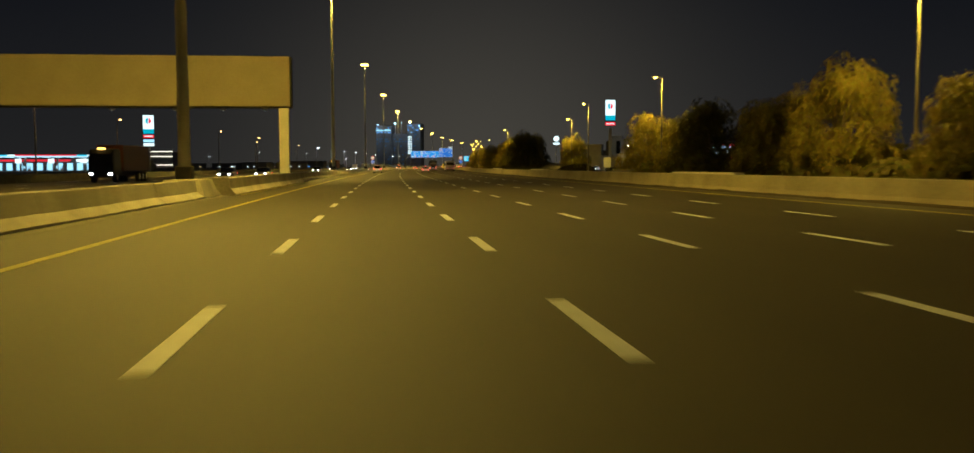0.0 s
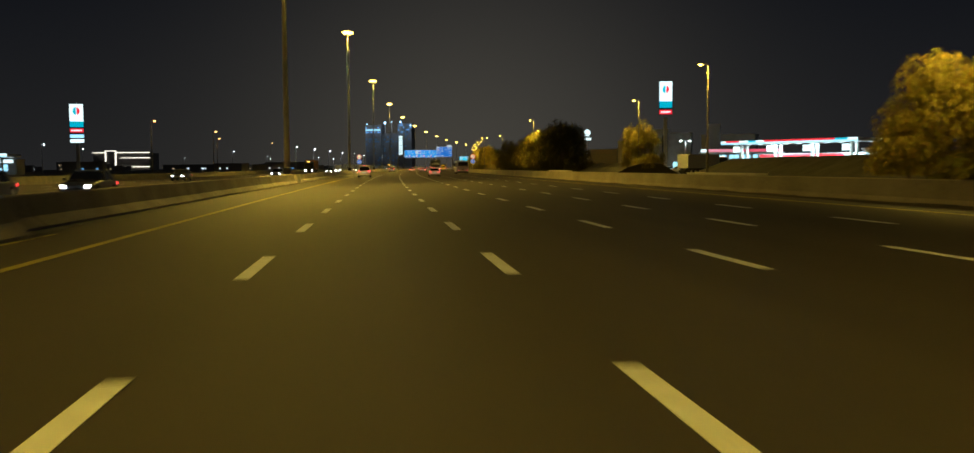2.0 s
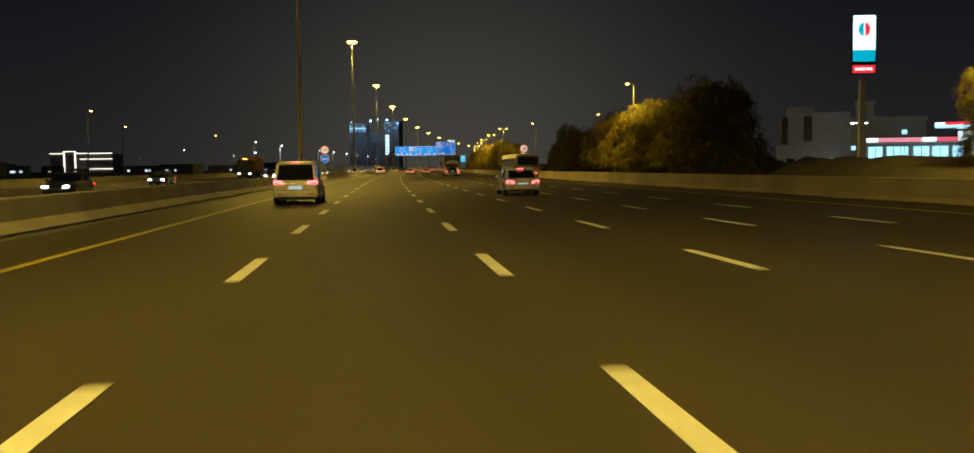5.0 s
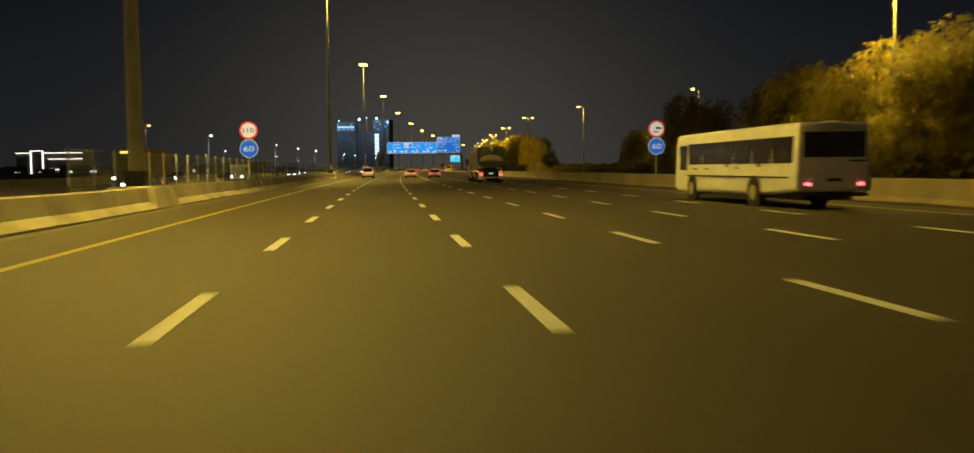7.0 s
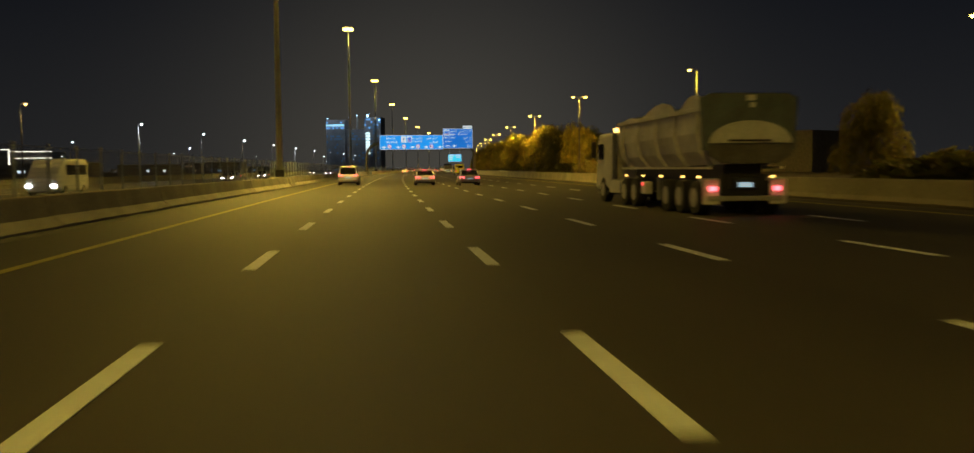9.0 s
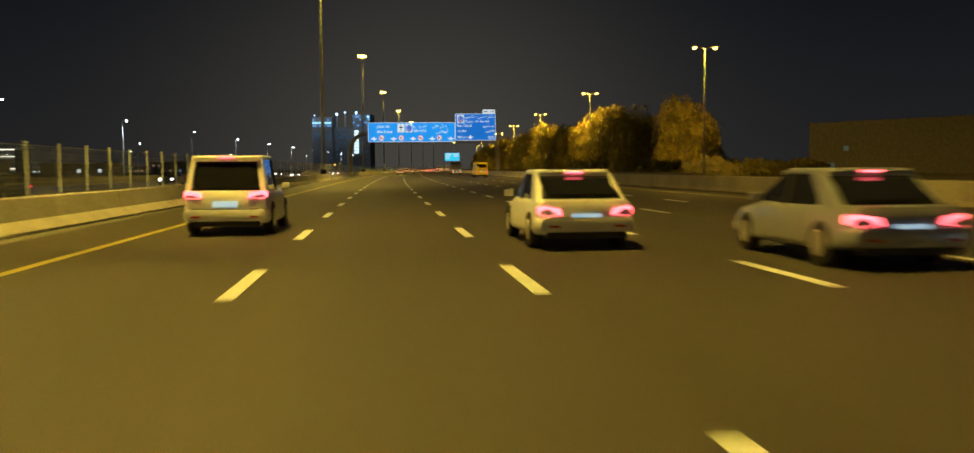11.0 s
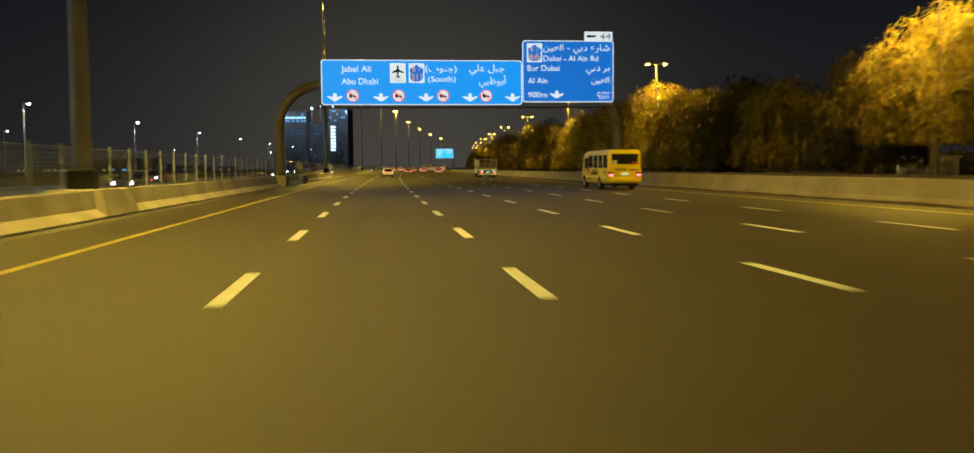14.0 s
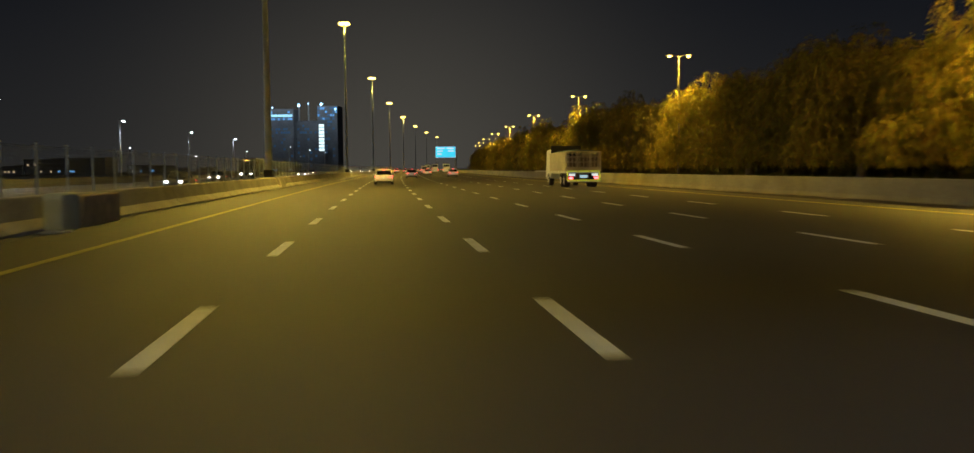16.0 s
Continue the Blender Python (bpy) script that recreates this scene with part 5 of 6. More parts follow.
# ---- trees ----
def tree_meshes(seed, height, spread, count, leaf, leaf_size, skirt):
    """Trunk and limbs, and a crown of billowing clumps whose leafy twigs lie on each clump and droop from its edge."""
    rnd = random.Random(seed)
    wood = bmesh.new()
    tube([(0, 0, -0.05), (0.1, 0.05, height * 0.18), (0.05, -0.1, height * 0.36)], [0.32, 0.24, 0.18], 9, wood)
    lobes = []
    for k in range(19):
        a, q = k * 2.4 + rnd.uniform(-0.4, 0.4), (k + 0.5) / 19
        rad = spread * rnd.uniform(0.55, 0.86) * math.sqrt(q)
        cz = height * (0.84 - 0.50 * q * q + rnd.uniform(-0.16, 0.06))
        lobes.append((Vector((rad * math.cos(a), rad * math.sin(a), cz)), spread * rnd.uniform(0.2, 0.42)))
    for k in range(9 if skirt < 0.2 else 0):
        a = k * 0.7 + rnd.uniform(-0.2, 0.2)
        lobes.append((Vector((spread * 0.72 * math.cos(a), spread * 0.72 * math.sin(a), height * rnd.uniform(0.2, 0.34))), spread * rnd.uniform(0.22, 0.36)))
    for c, r in lobes[:16]:
        base = Vector((0.05, -0.1, height * rnd.uniform(0.24, 0.36)))
        mid = base.lerp(c, 0.5) + Vector((0, 0, height * 0.05))
        tube([base, mid, c - Vector((0, 0, r * 0.2))], [0.12, 0.08, 0.03], 6, wood)
    verts, faces = [], []

    def spray(p, out, face, ln, w):
        """One narrow leaf spray along out, its flat side towards face."""
        side = face.cross(out)
        side = side.normalized() * w if side.length > 0.01 else Vector((w, 0, 0))
        b = len(verts)
        verts.extend((p, p + out * ln * 0.45 - side, p + out * ln, p + out * ln * 0.45 + side))
        faces.append((b, b + 1, b + 2, b + 3))

    made, weights = 0, [r * r for c, r in lobes]
    while made < count:
        c, r = rnd.choices(lobes, weights)[0]
        th, ph = rnd.uniform(0, 6.283), math.asin(rnd.uniform(-0.55, 1))
        d = Vector((math.cos(th) * math.cos(ph), math.sin(th) * math.cos(ph), math.sin(ph)))
        p = c + d * r * rnd.uniform(0.86, 1.03) * (1 + 0.34 * noise.noise(d * 1.9 + c))
        flat_out = Vector((d.x, d.y, 0))
        flat_out = flat_out.normalized() if flat_out.length > 0.1 else Vector((1, 0, 0))
        # a twig runs down over the clump, longer where it hangs free from the rim
        drop = rnd.uniform(0.4, 1.1) * (height / 9) * (2.2 if d.z < 0.15 and rnd.random() < 0.6 else 1.0)
        reach, n, bend = rnd.uniform(0.1, 0.5), int(7 + drop * 9), rnd.uniform(-0.4, 0.4)
        for i in range(n):
            f = i / n
            q = p + flat_out * reach * (1 - (1 - f) ** 2) + Vector((-flat_out.y, flat_out.x, 0)) * bend * f + Vector((0, 0, 0.2 * f - (drop + 0.2) * f * f))
            q = q + Vector((rnd.gauss(0, 0.09), rnd.gauss(0, 0.09), rnd.gauss(0, 0.08)))
            made += 1
            if q.z < height * skirt:
                continue
            face = (d + Vector((rnd.gauss(0, 0.42), rnd.gauss(0, 0.42), rnd.gauss(0, 0.42)))).normalized()
            hang = Vector((rnd.gauss(0, 0.35), rnd.gauss(0, 0.35), -0.9)) + flat_out * 0.4
            hang = hang - face * hang.dot(face)
            if hang.length < 0.05:
                continue
            spray(q, hang.normalized(), face, rnd.uniform(0.22, 0.55) * leaf_size, rnd.uniform(0.028, 0.06) * leaf_size)
    crown = bpy.data.meshes.new("crown")
    crown.from_pydata([tuple(v) for v in verts], [], faces)
    crown.materials.append(leaf)
    trunk = bpy.data.meshes.new("trunk")
    wood.to_mesh(trunk)
    wood.free()
    trunk.materials.append(BARK)
    return trunk, crown


def make_tree(seed, height, spread, count, leaf, leaf_size=1.0, skirt=0.14):
    trunk, crown = tree_meshes(seed, height, spread, count, leaf, leaf_size, skirt)
    ob = thing("tree", Matrix(), "broad leafy roadside tree with a drooping crown behind the wall", "tree", "trees behind the wall")
    shared("trunk", trunk, ob, Matrix())
    shared("crown", crown, ob, Matrix())
    return ob


KINDS = [make_tree(11, 9.0, 4.5, 26000, LEAF, 0.95), make_tree(12, 9.0, 4.1, 24000, LEAF, 0.95), make_tree(13, 9.0, 4.6, 28000, LEAF, 0.95), make_tree(14, 9.0, 4.5, 20000, LEAF_SHADED, 1.05),
         make_tree(15, 9.0, 4.9, 9000, LEAF, 1.6), make_tree(16, 9.0, 4.8, 5500, LEAF_SHADED, 1.75),
         make_tree(17, 9.0, 4.4, 20000, LEAF, 0.95, 0.26), make_tree(18, 9.0, 4.4, 17000, LEAF_SHADED, 1.05, 0.26)]
TREES = [  # s, u, height, kind
    (52, 36, 7.6, 1), (58, 44, 7.4, 3), (70, 36.5, 10.2, 0), (84, 37.5, 8.2, 2), (92, 40, 8.0, 3), (101, 37, 9.0, 3), (109, 37.5, 8.4, 0), (121, 36, 8.4, 2), (132, 40, 6.0, 1),
    (226, 45, 9.4, 0), (263, 37, 11.0, 3), (273, 38, 12.0, 0), (281, 41, 11.3, 3), (287, 36.5, 10.6, 0), (296, 38.5, 11.0, 2), (303, 36.5, 10.6, 1), (311, 36.5, 10.4, 0), (319, 40, 10.0, 3), (327, 33, 9.0, 2), (338, 36, 7.0, 3),
    (364, 36.5, 7.6, 1), (474, 36, 10.2, 6), (485, 40, 10.0, 3), (496, 36.5, 9.2, 3), (506, 36.5, 11.0, 7), (513, 36, 11.2, 6), (521, 36, 11.8, 6), (533, 38, 10.6, 3), (543, 36, 10.2, 1), (554, 37, 10.6, 3), (563, 36, 10.4, 0)]
rnd = random.Random(5)
for s in DOUBLES[2:]:
    far = s > 660
    TREES += [(s - 4, 35.5, rnd.uniform(10.5, 11.8), 4 if far else rnd.choice((0, 1))), (s + 5, 36.5, rnd.uniform(10.8, 12.4), 4 if far else 2)]
    TREES += [(s + 13, rnd.uniform(34, 36), rnd.uniform(9.2, 11.4), 5 if far else rnd.choice((1, 3))), (s + 22, rnd.uniform(33, 36), rnd.uniform(9.5, 12), 4 if far else rnd.choice((0, 2))), (s + 31, rnd.uniform(34, 37), rnd.uniform(9.0, 12), 4 if far else rnd.choice((2, 3))), (s + 40, rnd.uniform(33, 36), rnd.uniform(9.5, 11.5), 4 if far else rnd.choice((0, 1, 2)))]
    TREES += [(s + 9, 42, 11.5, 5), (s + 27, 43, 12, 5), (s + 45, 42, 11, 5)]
SLIM = {226: 0.8, 364: 0.82, 474: 0.85, 70: 0.9}
used = set()
for s, u, h, k in TREES:
    m = place(s, u, -0.06, (s * 73.1) % 360) @ Matrix.Diagonal((h / 9.0 * SLIM.get(s, 1), h / 9.0 * SLIM.get(s, 1), h / 9.0, 1))
    if k not in used:
        used.add(k)
        KINDS[k].matrix_basis = m
    else:
        t = copy_thing(KINDS[k], m)
        t.matrix_basis = m


def skip():
    """An open steel waste skip with sloping ends, a rolled rim and side ribs."""
    ob = thing("skip", place(550.5, 53.6, -0.06, -16), "pale grey open steel skip standing under the trees", "skip")
    bm = box(-2.3, 2.3, -0.9, 0.9, 0.1, 1.75)
    for v in bm.verts:
        if v.co.z < 1:
            v.co.x *= 0.72
    bmesh.ops.delete(bm, geom=[f for f in bm.faces if f.normal.z > 0.9], context="FACES")
    bmesh.ops.solidify(bm, geom=bm.faces[:], thickness=0.06)
    part("body", bm, PALE_PLASTER, ob)
    part("rim", tube([(-2.3, -0.9, 1.75), (2.3, -0.9, 1.75), (2.3, 0.9, 1.75), (-2.3, 0.9, 1.75), (-2.3, -0.9, 1.75)], 0.06, 8), STEEL, ob)
    for x in (-1.2, 0.0, 1.2):
        part("rib", box(x - 0.06, x + 0.06, -0.98, -0.88, 0.2, 1.7, 0.01), PALE_PLASTER, ob)
    for x in (-1.3, 1.3):
        part("skid", box(x - 0.1, x + 0.1, -0.8, 0.8, 0.0, 0.12), STEEL, ob)


skip()


def bush_mesh(seed):
    rnd = random.Random(seed)
    verts, faces = [], []
    for k in range(900):
        th, ph = rnd.uniform(0, 6.283), math.asin(rnd.uniform(0, 1))
        d = Vector((math.cos(th) * math.cos(ph) * 1.5, math.sin(th) * math.cos(ph) * 1.8, math.sin(ph) * 1.5))
        p = d * rnd.uniform(0.6, 1.0) * (1 + 0.3 * noise.noise(d * 1.7))
        a, w = rnd.uniform(0, 6.283), rnd.uniform(0.08, 0.2)
        side, up = Vector((math.cos(a), math.sin(a), rnd.uniform(-0.4, 0.4))) * w, Vector((0.1, 0.1, rnd.uniform(0.1, 0.3)))
        b = len(verts)
        verts += [p - side, p + side, p + side + up, p - side + up]
        faces.append((b, b + 1, b + 2, b + 3))
    me = bpy.data.meshes.new("hedge_bush")
    me.from_pydata([tuple(v) for v in verts], [], faces)
    me.materials.append(LEAF_SHADED)
    return me


bush = bush_mesh(3)
rnd = random.Random(9)
for k in range(210):
    s = 30 + k * 3.3 + rnd.uniform(-1, 1)
    if 118 < s < 258 or 365 < s < 462:
        continue
    b = new("bush", bush)
    b.matrix_basis = place(s, rnd.uniform(59, 64) if 500 < s < 575 else rnd.uniform(42, 46) if k % 2 else rnd.uniform(34.5, 38.5), -0.06, rnd.uniform(0, 360)) @ Matrix.Diagonal((1.5, 1.9, rnd.uniform(1.1, 1.9), 1))
    tagged(b, "low bush under the roadside trees, shade in its leaf colour", "bush", "bushes under the trees")


# ---- filling stations ----
def totem(m, label, top, panels, width=3.0):
    ob = thing("fuel_station_sign", m, label, "sign")
    part("post", box(-0.45, 0.45, -0.3, 0.3, 0, top - 9, 0.05), STEEL, ob)
    part("casing", box(-width / 2 - 0.12, width / 2 + 0.12, -0.35, 0.35, top - panels[-1][1] - 0.15, top, 0.05), BLACK, ob)
    for a, b, mat in panels:
        part("lit_panel", box(-width / 2, width / 2, -0.40, -0.36, top - b, top - a), mat, ob)
    for a, b, mat in panels:
        if mat is PANEL_RED:
            for k in range(5):
                part("writing_bar", box(-width * 0.38 + k * width * 0.16, -width * 0.38 + k * width * 0.16 + width * 0.11, -0.41, -0.401, top - b + 0.35, top - a - 0.35), PANEL_WHITE, ob)
    cz, r = top - panels[0][1] * 0.42, width * 0.24
    for sd, mat in ((-1, PANEL_TEAL), (1, PANEL_RED)):
        pts = [(sd * r * math.sin(a) * 1.0 + sd * 0.08, cz + r * 1.3 * math.cos(a)) for a in [math.pi * k / 10 for k in range(11)]]
        part("emblem", flat(pts, -0.401, 0.01), mat, ob)
    return ob


big = [(0.15, 5.0, PANEL_WHITE), (5.0, 6.6, PANEL_TEAL), (7.1, 8.2, PANEL_RED)]
totem(place(290, 67.4, 0, -8), "tall lit filling station sign, white and teal over red", 22.5, big, 3.1)
totem(place(333.5, -90, 0, 10), "tall lit filling station sign with small panels below", 20.0, [(0.15, 5.0, PANEL_WHITE), (5.0, 6.6, PANEL_TEAL), (7.0, 8.1, PANEL_RED), (8.7, 9.6, SHOP_LIGHT), (10.0, 11.0, PANEL_WHITE)], 3.6)


def filling_station(m, length, depth, top, label):
    """Canopy on columns with lit bands, pumps, and a shop behind; its front runs along x, facing -y."""
    ob = thing("filling_station", m, label, "building")
    part("canopy", box(0, length, 0, depth, top - 0.85, top - 0.05, 0.03), WHITE_PAINT, ob)
    x = 0.0
    for w, mat in ((1.6, PANEL_WHITE), (4.6, PANEL_RED), (2.8, PANEL_WHITE), (2.6, PANEL_TEAL), (2.4, PANEL_WHITE), (length - 20, PANEL_RED), (3.4, PANEL_TEAL), (2.6, PANEL_WHITE)):
        part("fascia_panel", box(x, x + w - 0.05, -0.08, 0, top - 0.42, top), mat, ob)
        x += w
    part("fascia_light", box(0, length, -0.06, -0.0, top - 0.85, top - 0.45), SHOP_LIGHT, ob)
    part("end_fascia", box(-0.08, 0, 0, depth, top - 0.85, top), PANEL_TEAL, ob)
    for x in range(2, int(length) - 1, 4):
        for y in (2.5, 7.5, 12.0):
            if y < depth - 1:
                part("canopy_lamp", box(x, x + 1.3, y, y + 0.5, top - 0.93, top - 0.86), PANEL_WHITE, ob)
    n = 4
    for k in range(n):
        cx = 4 + k * (length - 8) / (n - 1)
        for cy in (3.5, depth - 3.5):
            part("column", box(cx - 0.3, cx + 0.3, cy - 0.3, cy + 0.3, 0, top - 0.85, 0.04), WHITE_PAINT, ob)
            p = part("pump", box(cx + 0.9, cx + 1.7, cy - 0.3, cy + 0.3, 0.15, 2.1, 0.05), WHITE_PAINT, ob)
            part("display", box(cx + 1.0, cx + 1.6, cy - 0.33, cy - 0.3, 1.2, 1.9), SHOP_LIGHT, p)
        part("hanging_sign", box(cx - 1.1, cx + 0.9, 1.4, 1.6, top - 2.9, top - 1.4, 0.03), PANEL_WHITE, ob)
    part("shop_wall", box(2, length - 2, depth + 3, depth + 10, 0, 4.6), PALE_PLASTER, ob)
    part("shop_sign", box(3, length - 12, depth + 2.85, depth + 2.98, 3.7, 4.3), PANEL_RED, ob)
    part("shop_sign", box(length - 10, length - 3, depth + 2.85, depth + 2.98, 3.5, 4.4), PANEL_WHITE, ob)
    k = 3.0
    while k < length - 6:
        part("shop_window", box(k, k + 1.9, depth + 2.9, depth + 2.98, 0.5, 3.0), SHOP_LIGHT, ob)
        k += 3.4
    return ob


filling_station(place(302, 85.7, 0, -61), 40.5, 9, 7.8, "brightly lit filling station with a red, white and teal canopy")
filling_station(place(322, -146, 0, 6), 40, 12, 5.9, "brightly lit filling station beyond the oncoming lanes")
for s, u in ((294, 97), (277, 106)):
    d = bpy.data.lights.new("canopy_light", "AREA")
    d.energy, d.color, d.size = 5500, (0.6, 0.88, 1.0), 10
    o = new("canopy_light", d)
    o.matrix_world = look(road(s, u, 6.6), road(s, u, 0))


def side_shop():
    ob = thing("shop", place(330, 89, 0, -20), "low lit shop with a pink-red sign band beside the filling station", "building")
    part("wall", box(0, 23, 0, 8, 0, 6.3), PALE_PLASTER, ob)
    for x0, x1, mat in ((0, 2.0, PANEL_WHITE), (2.1, 9.5, glow("pink_band", (0.9, 0.30, 0.42), 0.8)), (9.6, 12.0, PANEL_WHITE), (12.1, 23, glow("red_band", (0.85, 0.12, 0.2), 0.8))):
        part("sign_band", box(x0, x1, -0.1, 0, 5.5, 6.25), mat, ob)
    for x, w in ((0.4, 2.4), (3.6, 2.2), (6.0, 1.2), (8.2, 2.6), (11.4, 2.6), (14.8, 2.6), (18.2, 2.6)):
        win = part("shop_window", box(x, x + w, -0.08, 0, 0.6, 4.6), SHOP_LIGHT, ob)
        part("mullion", box(x + w / 2 - 0.06, x + w / 2 + 0.06, -0.11, -0.081, 0.6, 4.6), BLACK, win)
    part("awning", box(-0.5, 23.5, -2.2, 0, 5.1, 5.35, 0.02), WHITE_PAINT, ob)


side_shop()


def block(m, w, d, h, label, mat, windows=0, lit=WINDOW_WARM, seed=1, name="building"):
    ob = thing(name, m, label, "building")
    part("wall", box(-w / 2, w / 2, 0, d, 0, h), mat, ob)
    part("roof_edge", box(-w / 2 - 0.2, w / 2 + 0.2, -0.2, d + 0.2, h, h + 0.6), mat, ob)
    rnd = random.Random(seed)
    for k in range(windows):
        x, z = rnd.uniform(-w / 2 + 1, w / 2 - 2.5), 1.2 + 3.3 * rnd.randrange(max(1, int(h / 3.3)))
        win = part("window", box(x, x + 1.0, -0.1, 0.0, z, z + 0.9), lit, ob)
    return ob


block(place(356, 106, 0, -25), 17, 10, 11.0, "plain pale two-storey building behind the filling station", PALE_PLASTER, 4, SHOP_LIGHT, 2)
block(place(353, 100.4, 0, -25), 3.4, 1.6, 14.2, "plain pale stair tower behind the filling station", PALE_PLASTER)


def stair_building():
    ob = thing("building", place(334, 78, 0, -20), "plain low building with a taller stair tower by the filling station", "building")
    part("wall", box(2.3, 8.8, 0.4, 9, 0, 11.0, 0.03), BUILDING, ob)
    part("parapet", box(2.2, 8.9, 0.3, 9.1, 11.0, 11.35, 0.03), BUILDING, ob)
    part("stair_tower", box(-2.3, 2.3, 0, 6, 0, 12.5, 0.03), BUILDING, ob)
    part("stair_window", box(0.5, 2.0, -0.06, 0.02, 5.9, 10.6), GLASS, ob)
    part("recess", box(-3.5, -2.32, 1.2, 6, 0, 10.6), BLACK, ob, "dark recessed bay")
    part("podium", box(-4.4, 6.5, -4, 0, 0, 5.2, 0.03), BUILDING, ob)
    for x in (-2.8, 0.6, 4.0):
        part("window", box(x, x + 1.4, -4.06, -3.98, 1.0, 2.6), SHOP_LIGHT if x > 3 else GLASS, ob)


stair_building()
block(place(384, 79, 0, -20), 6.2, 5, 9.9, "small plain sand-coloured building beyond the filling station", BUILDING, 0, WINDOW_WARM, 3)
yard_lamp = street_lamp("street_lamp", 8.4, (-1, 1), COLD_LENS, "short lamp post with two cold white heads by the filling station", "filling station yard lamps", 0.9)
yard_lamp.matrix_basis = place(315, 79.9)
for s, u in ((300, 127.7), (306, 133), (300, 136.9), (310, 144)):
    copy_thing(yard_lamp, place(s, u, 0, 25))
lamp("yard_light", road(315, 79.5, 8.0), 900, COLD, 0.3)
lamp("yard_light", road(301, 128, 8.4), 2500, COLD, 0.3)
kiosk = thing("kiosk", place(285, 116, -0.06, -50), "small white lit car wash hall beside the filling station", "building")
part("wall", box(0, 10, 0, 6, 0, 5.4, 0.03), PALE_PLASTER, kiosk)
part("roof", box(-0.3, 10.3, -0.3, 6.3, 5.4, 5.7, 0.02), WHITE_PAINT, kiosk)
part("doorway", box(1, 4.2, -0.06, 0, 0, 4.0), SHOP_LIGHT, kiosk)
part("doorway", box(5.6, 8.8, -0.06, 0, 0, 4.0), SHOP_LIGHT, kiosk)
yard_car = car("sedan_car", place(300, 74.5, -0.06, 165), CAR_WHITE, "pale saloon car with lit headlamps by the filling station", oncoming=True, group="cars by the filling station")
for s, u, a in ((290, 70, 190), (309, 67, 150), (312, 73, 200), (296, 80, 120)):
    copy_thing(yard_car, place(s, u, -0.06, a))
block(place(530, 92.5, 0, -60), 34, 14, 9.6, "dim brown building behind the roadside trees", DARK_CONCRETE, 3, WINDOW_DIM, 8)
rnd = random.Random(21)
for k in range(34):
    s, u = rnd.uniform(420, 1500), rnd.uniform(-420, -85)
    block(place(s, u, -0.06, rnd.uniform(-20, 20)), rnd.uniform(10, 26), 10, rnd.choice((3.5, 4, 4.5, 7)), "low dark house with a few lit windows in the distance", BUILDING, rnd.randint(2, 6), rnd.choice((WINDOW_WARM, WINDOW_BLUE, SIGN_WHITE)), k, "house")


def outlined_building():
    ob = thing("building", place(1251, -470), "dark low building outlined with bright strips of white light", "building")
    part("wall", box(-39, 39, 1, 30, 0, 23), BUILDING, ob)
    for x0, x1, z in ((-39.5, -22, 23.5), (-7, 39.5, 23.5), (-1, 39.5, 16.5), (-1, 12, 4.5), (14, 39.5, 4.5)):
        part("light_strip", box(x0, x1, 0, 0.9, z - 0.4, z + 0.4), LINE_LIGHT, ob)
    for x in (-21.5, -7.5):
        part("light_strip", box(x - 0.6, x + 0.6, 0, 0.9, 0, 25.4), LINE_LIGHT, ob)
    part("portal_strip", box(-22.1, -6.9, 0, 0.9, 25.4, 26.3), LINE_LIGHT, ob)


outlined_building()


def tower():
    ob = thing("tower_block", place(1610, -195), "unfinished tower block with blue-white work lights and lit floors", "building")
    rnd = random.Random(31)
    for x0, x1, h in ((-37, -9, 74), (-9, 20, 60), (20, 44, 77)):
        part("wall", box(x0, x1, 1.12 if h > 70 else 6, 30, 0, h), BUILDING_DARK, ob)
        for k in range(int(h / 4)):
            part("floor_slab", box(x0 - 0.3, x1 + 0.3, 0.9 if h > 70 else 5.7, 1.15 if h > 70 else 6.1, 4 * k + 3.6, 4 * k + 3.9), BUILDING_DARK, ob)
            for j in range(int((x1 - x0) / 3)):
                p = 0.85 if h == 74 and k in (15, 16) else 0.6 if h == 77 and k > 13 else 0.3 if k in (9, 11, 12) else 0.1
                if rnd.random() < p:
                    part("window", box(x0 + 3 * j + 0.3, x0 + 3 * j + 2.7, 0.98 if h > 70 else 5.8, 1.14 if h > 70 else 6.05, 4 * k + 0.7, 4 * k + 3.2), SHOP_LIGHT if h == 74 and k == 16 else WINDOW_BLUE if k > 14 and rnd.random() < 0.5 else WINDOW_DIM, ob)
    for x, z in ((-3.5, 78), (8, 80)):
        part("hoist_mast", box(x - 0.8, x + 0.8, 6.2, 7.8, 58, z + 1.5, 0.1), STEEL, ob)
    for x, z, r in ((-3.5, 78, 1.5), (25, 79, 1.4), (-34, 76, 0.8), (8, 80, 0.7), (42, 73, 0.9)):
        part("work_light", tube([(x, -0.4, z), (x, 0.2, z), (x, 0.7, z)], [r * 0.7, r, r * 0.8], 12), FLOOD, ob).location.y = 6.0 if x in (-3.5, 8) else 0.6


tower()
sg = thing("lit_sign", place(1590, -165), "tall column of white lit characters on a dark tower", "sign")
part("mast", box(-3.5, 3.5, 1, 2, 0, 58), BUILDING_DARK, sg)
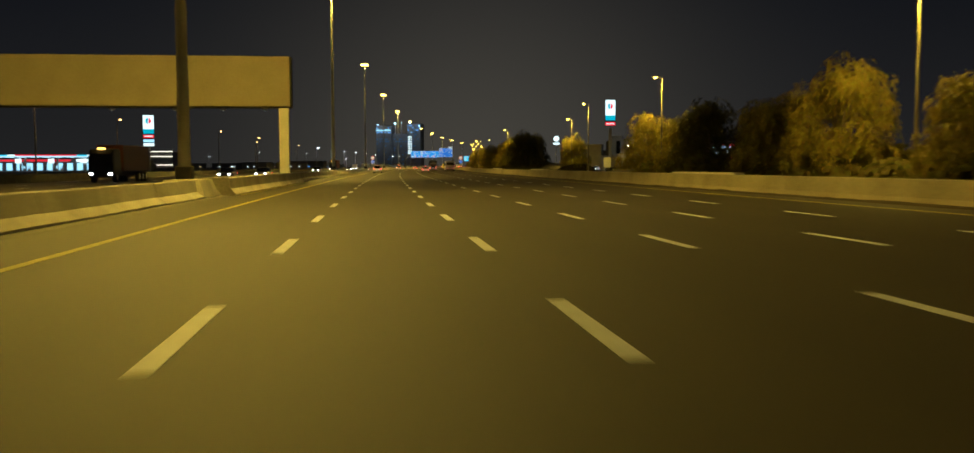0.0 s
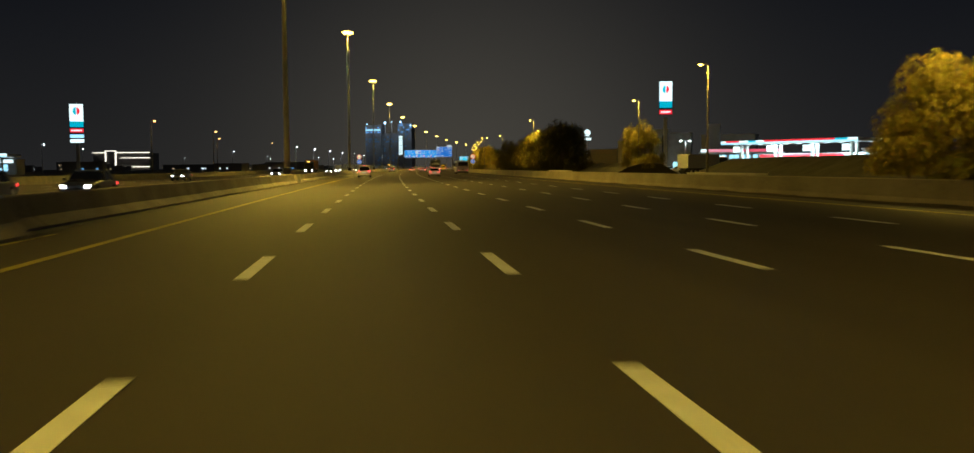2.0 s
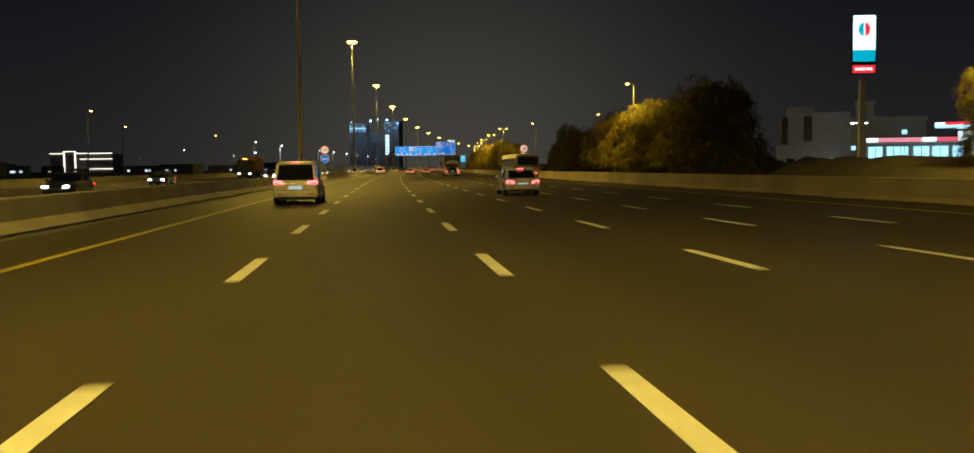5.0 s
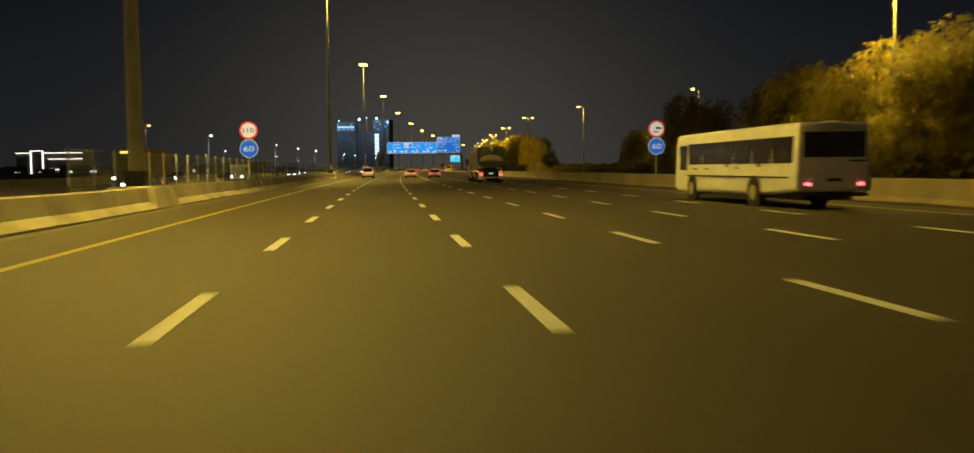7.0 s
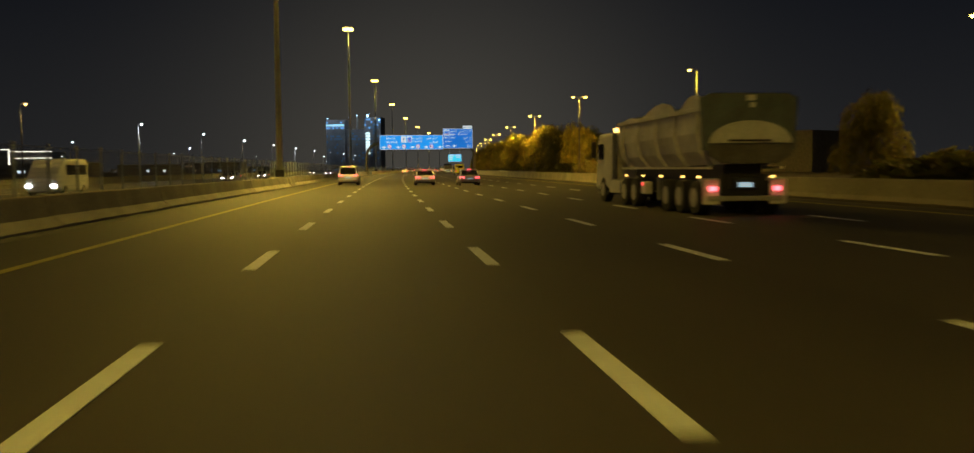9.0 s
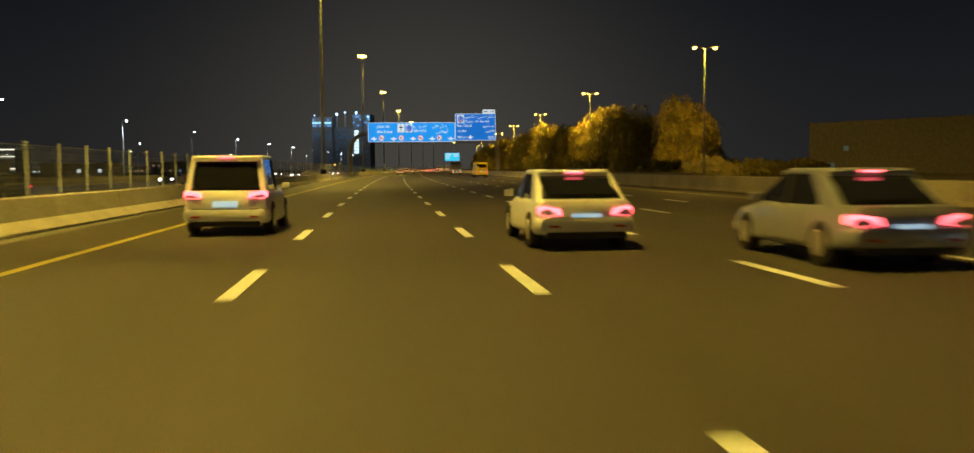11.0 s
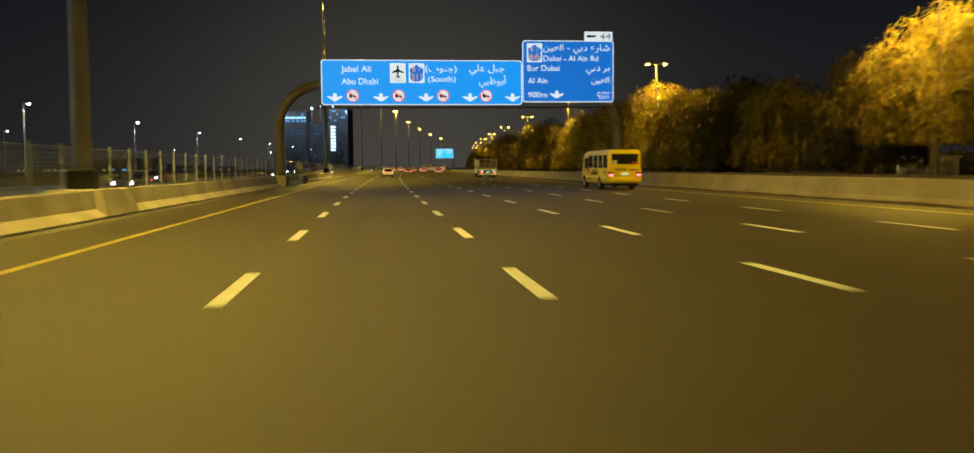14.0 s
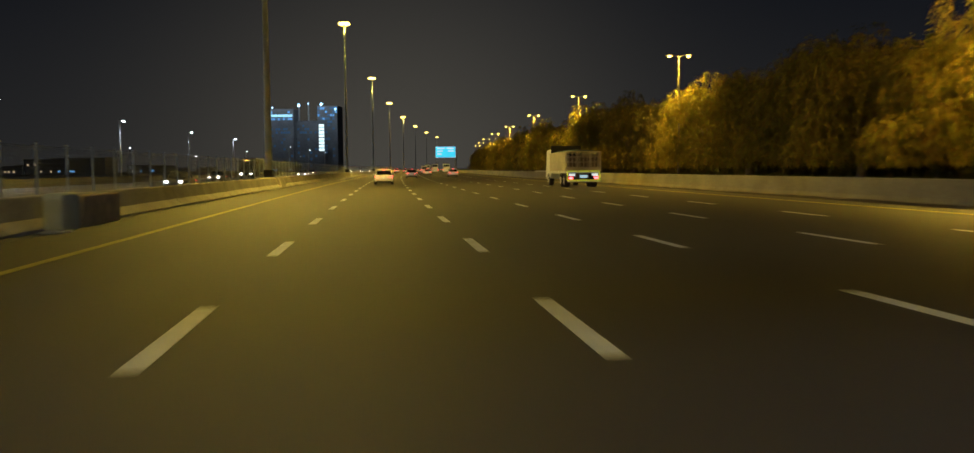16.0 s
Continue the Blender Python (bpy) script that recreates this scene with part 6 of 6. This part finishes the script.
for k in range(8):
    z = 23.5 + 4.0 * k
    part("character", box(-3.0, 3.0, 0.2, 0.9, z, z + 2.5, 0.4), PANEL_WHITE, sg)

# round lit emblem on a mast
em = thing("emblem_sign", place(341, 57.2), "small round white lit emblem sign on a mast", "sign")
part("mast", tube([(0, 0, 0), (0, 0, 11)], 0.12, 8), STEEL, em)
part("emblem", disc(0, 11.6, 1.0, 0, 0.25, 20), PANEL_WHITE, em)
part("name_bar", box(-1.2, 1.2, -0.25, 0, 9.4, 10.1, 0.05), PANEL_WHITE, em)
hut = thing("roadside_hut", place(552, 54, -0.06, -60), "small low white hut with a lit panel behind the trees", "hut")
part("wall", box(-2.5, 2.5, 0, 3, 0, 2.2, 0.03), WHITE_PAINT, hut)
part("roof", box(-2.7, 2.7, -0.2, 3.2, 2.2, 2.35, 0.02), WHITE_PAINT, hut)
part("lit_panel", box(-2.2, -1.0, -0.05, 0.0, 1.3, 1.7), SHOP_LIGHT, hut)

# ---- lane dashes: 3 m painted, 6 m apart ----
LANES = (-1.70, 1.95, 5.60, 9.25, 12.90)
bm = box(-0.1, 0.1, 0, 3.1, 0.0, 0.006)
dash = bpy.data.meshes.new("lane_dash")
bm.to_mesh(dash)
bm.free()
dash.materials.append(PAINT_WHITE)
for k in range(60):
    for u in LANES:
        shared("lane_dash", dash, road_sheet, place(6.68 + 9 * (k - 0), u))
verts, faces = [], []
for k in list(range(-6, 0)) + list(range(60, 150)):
    for u in LANES:
        b = len(verts)
        s = 6.68 + 9 * k
        verts += [tuple(road(a, u + d, 0.006)) for a, d in ((s, -0.1), (s, 0.1), (s + 3.1, 0.1), (s + 3.1, -0.1))]
        faces.append((b, b + 1, b + 2, b + 3))
for k in range(-6, 110):
    for u in (-17.9, -21.5, -25.1, -28.7):
        b = len(verts)
        s = 3 + 9 * k
        verts += [tuple(road(a, u + d, 0.006)) for a, d in ((s, -0.1), (s, 0.1), (s + 3.1, 0.1), (s + 3.1, -0.1))]
        faces.append((b, b + 1, b + 2, b + 3))
me = bpy.data.meshes.new("lane_dashes")
me.from_pydata(verts, [], faces)
me.materials.append(PAINT_WHITE)
rest = new("lane_dashes", me)
rest.parent = road_sheet
tagged(rest, kind="stuff")
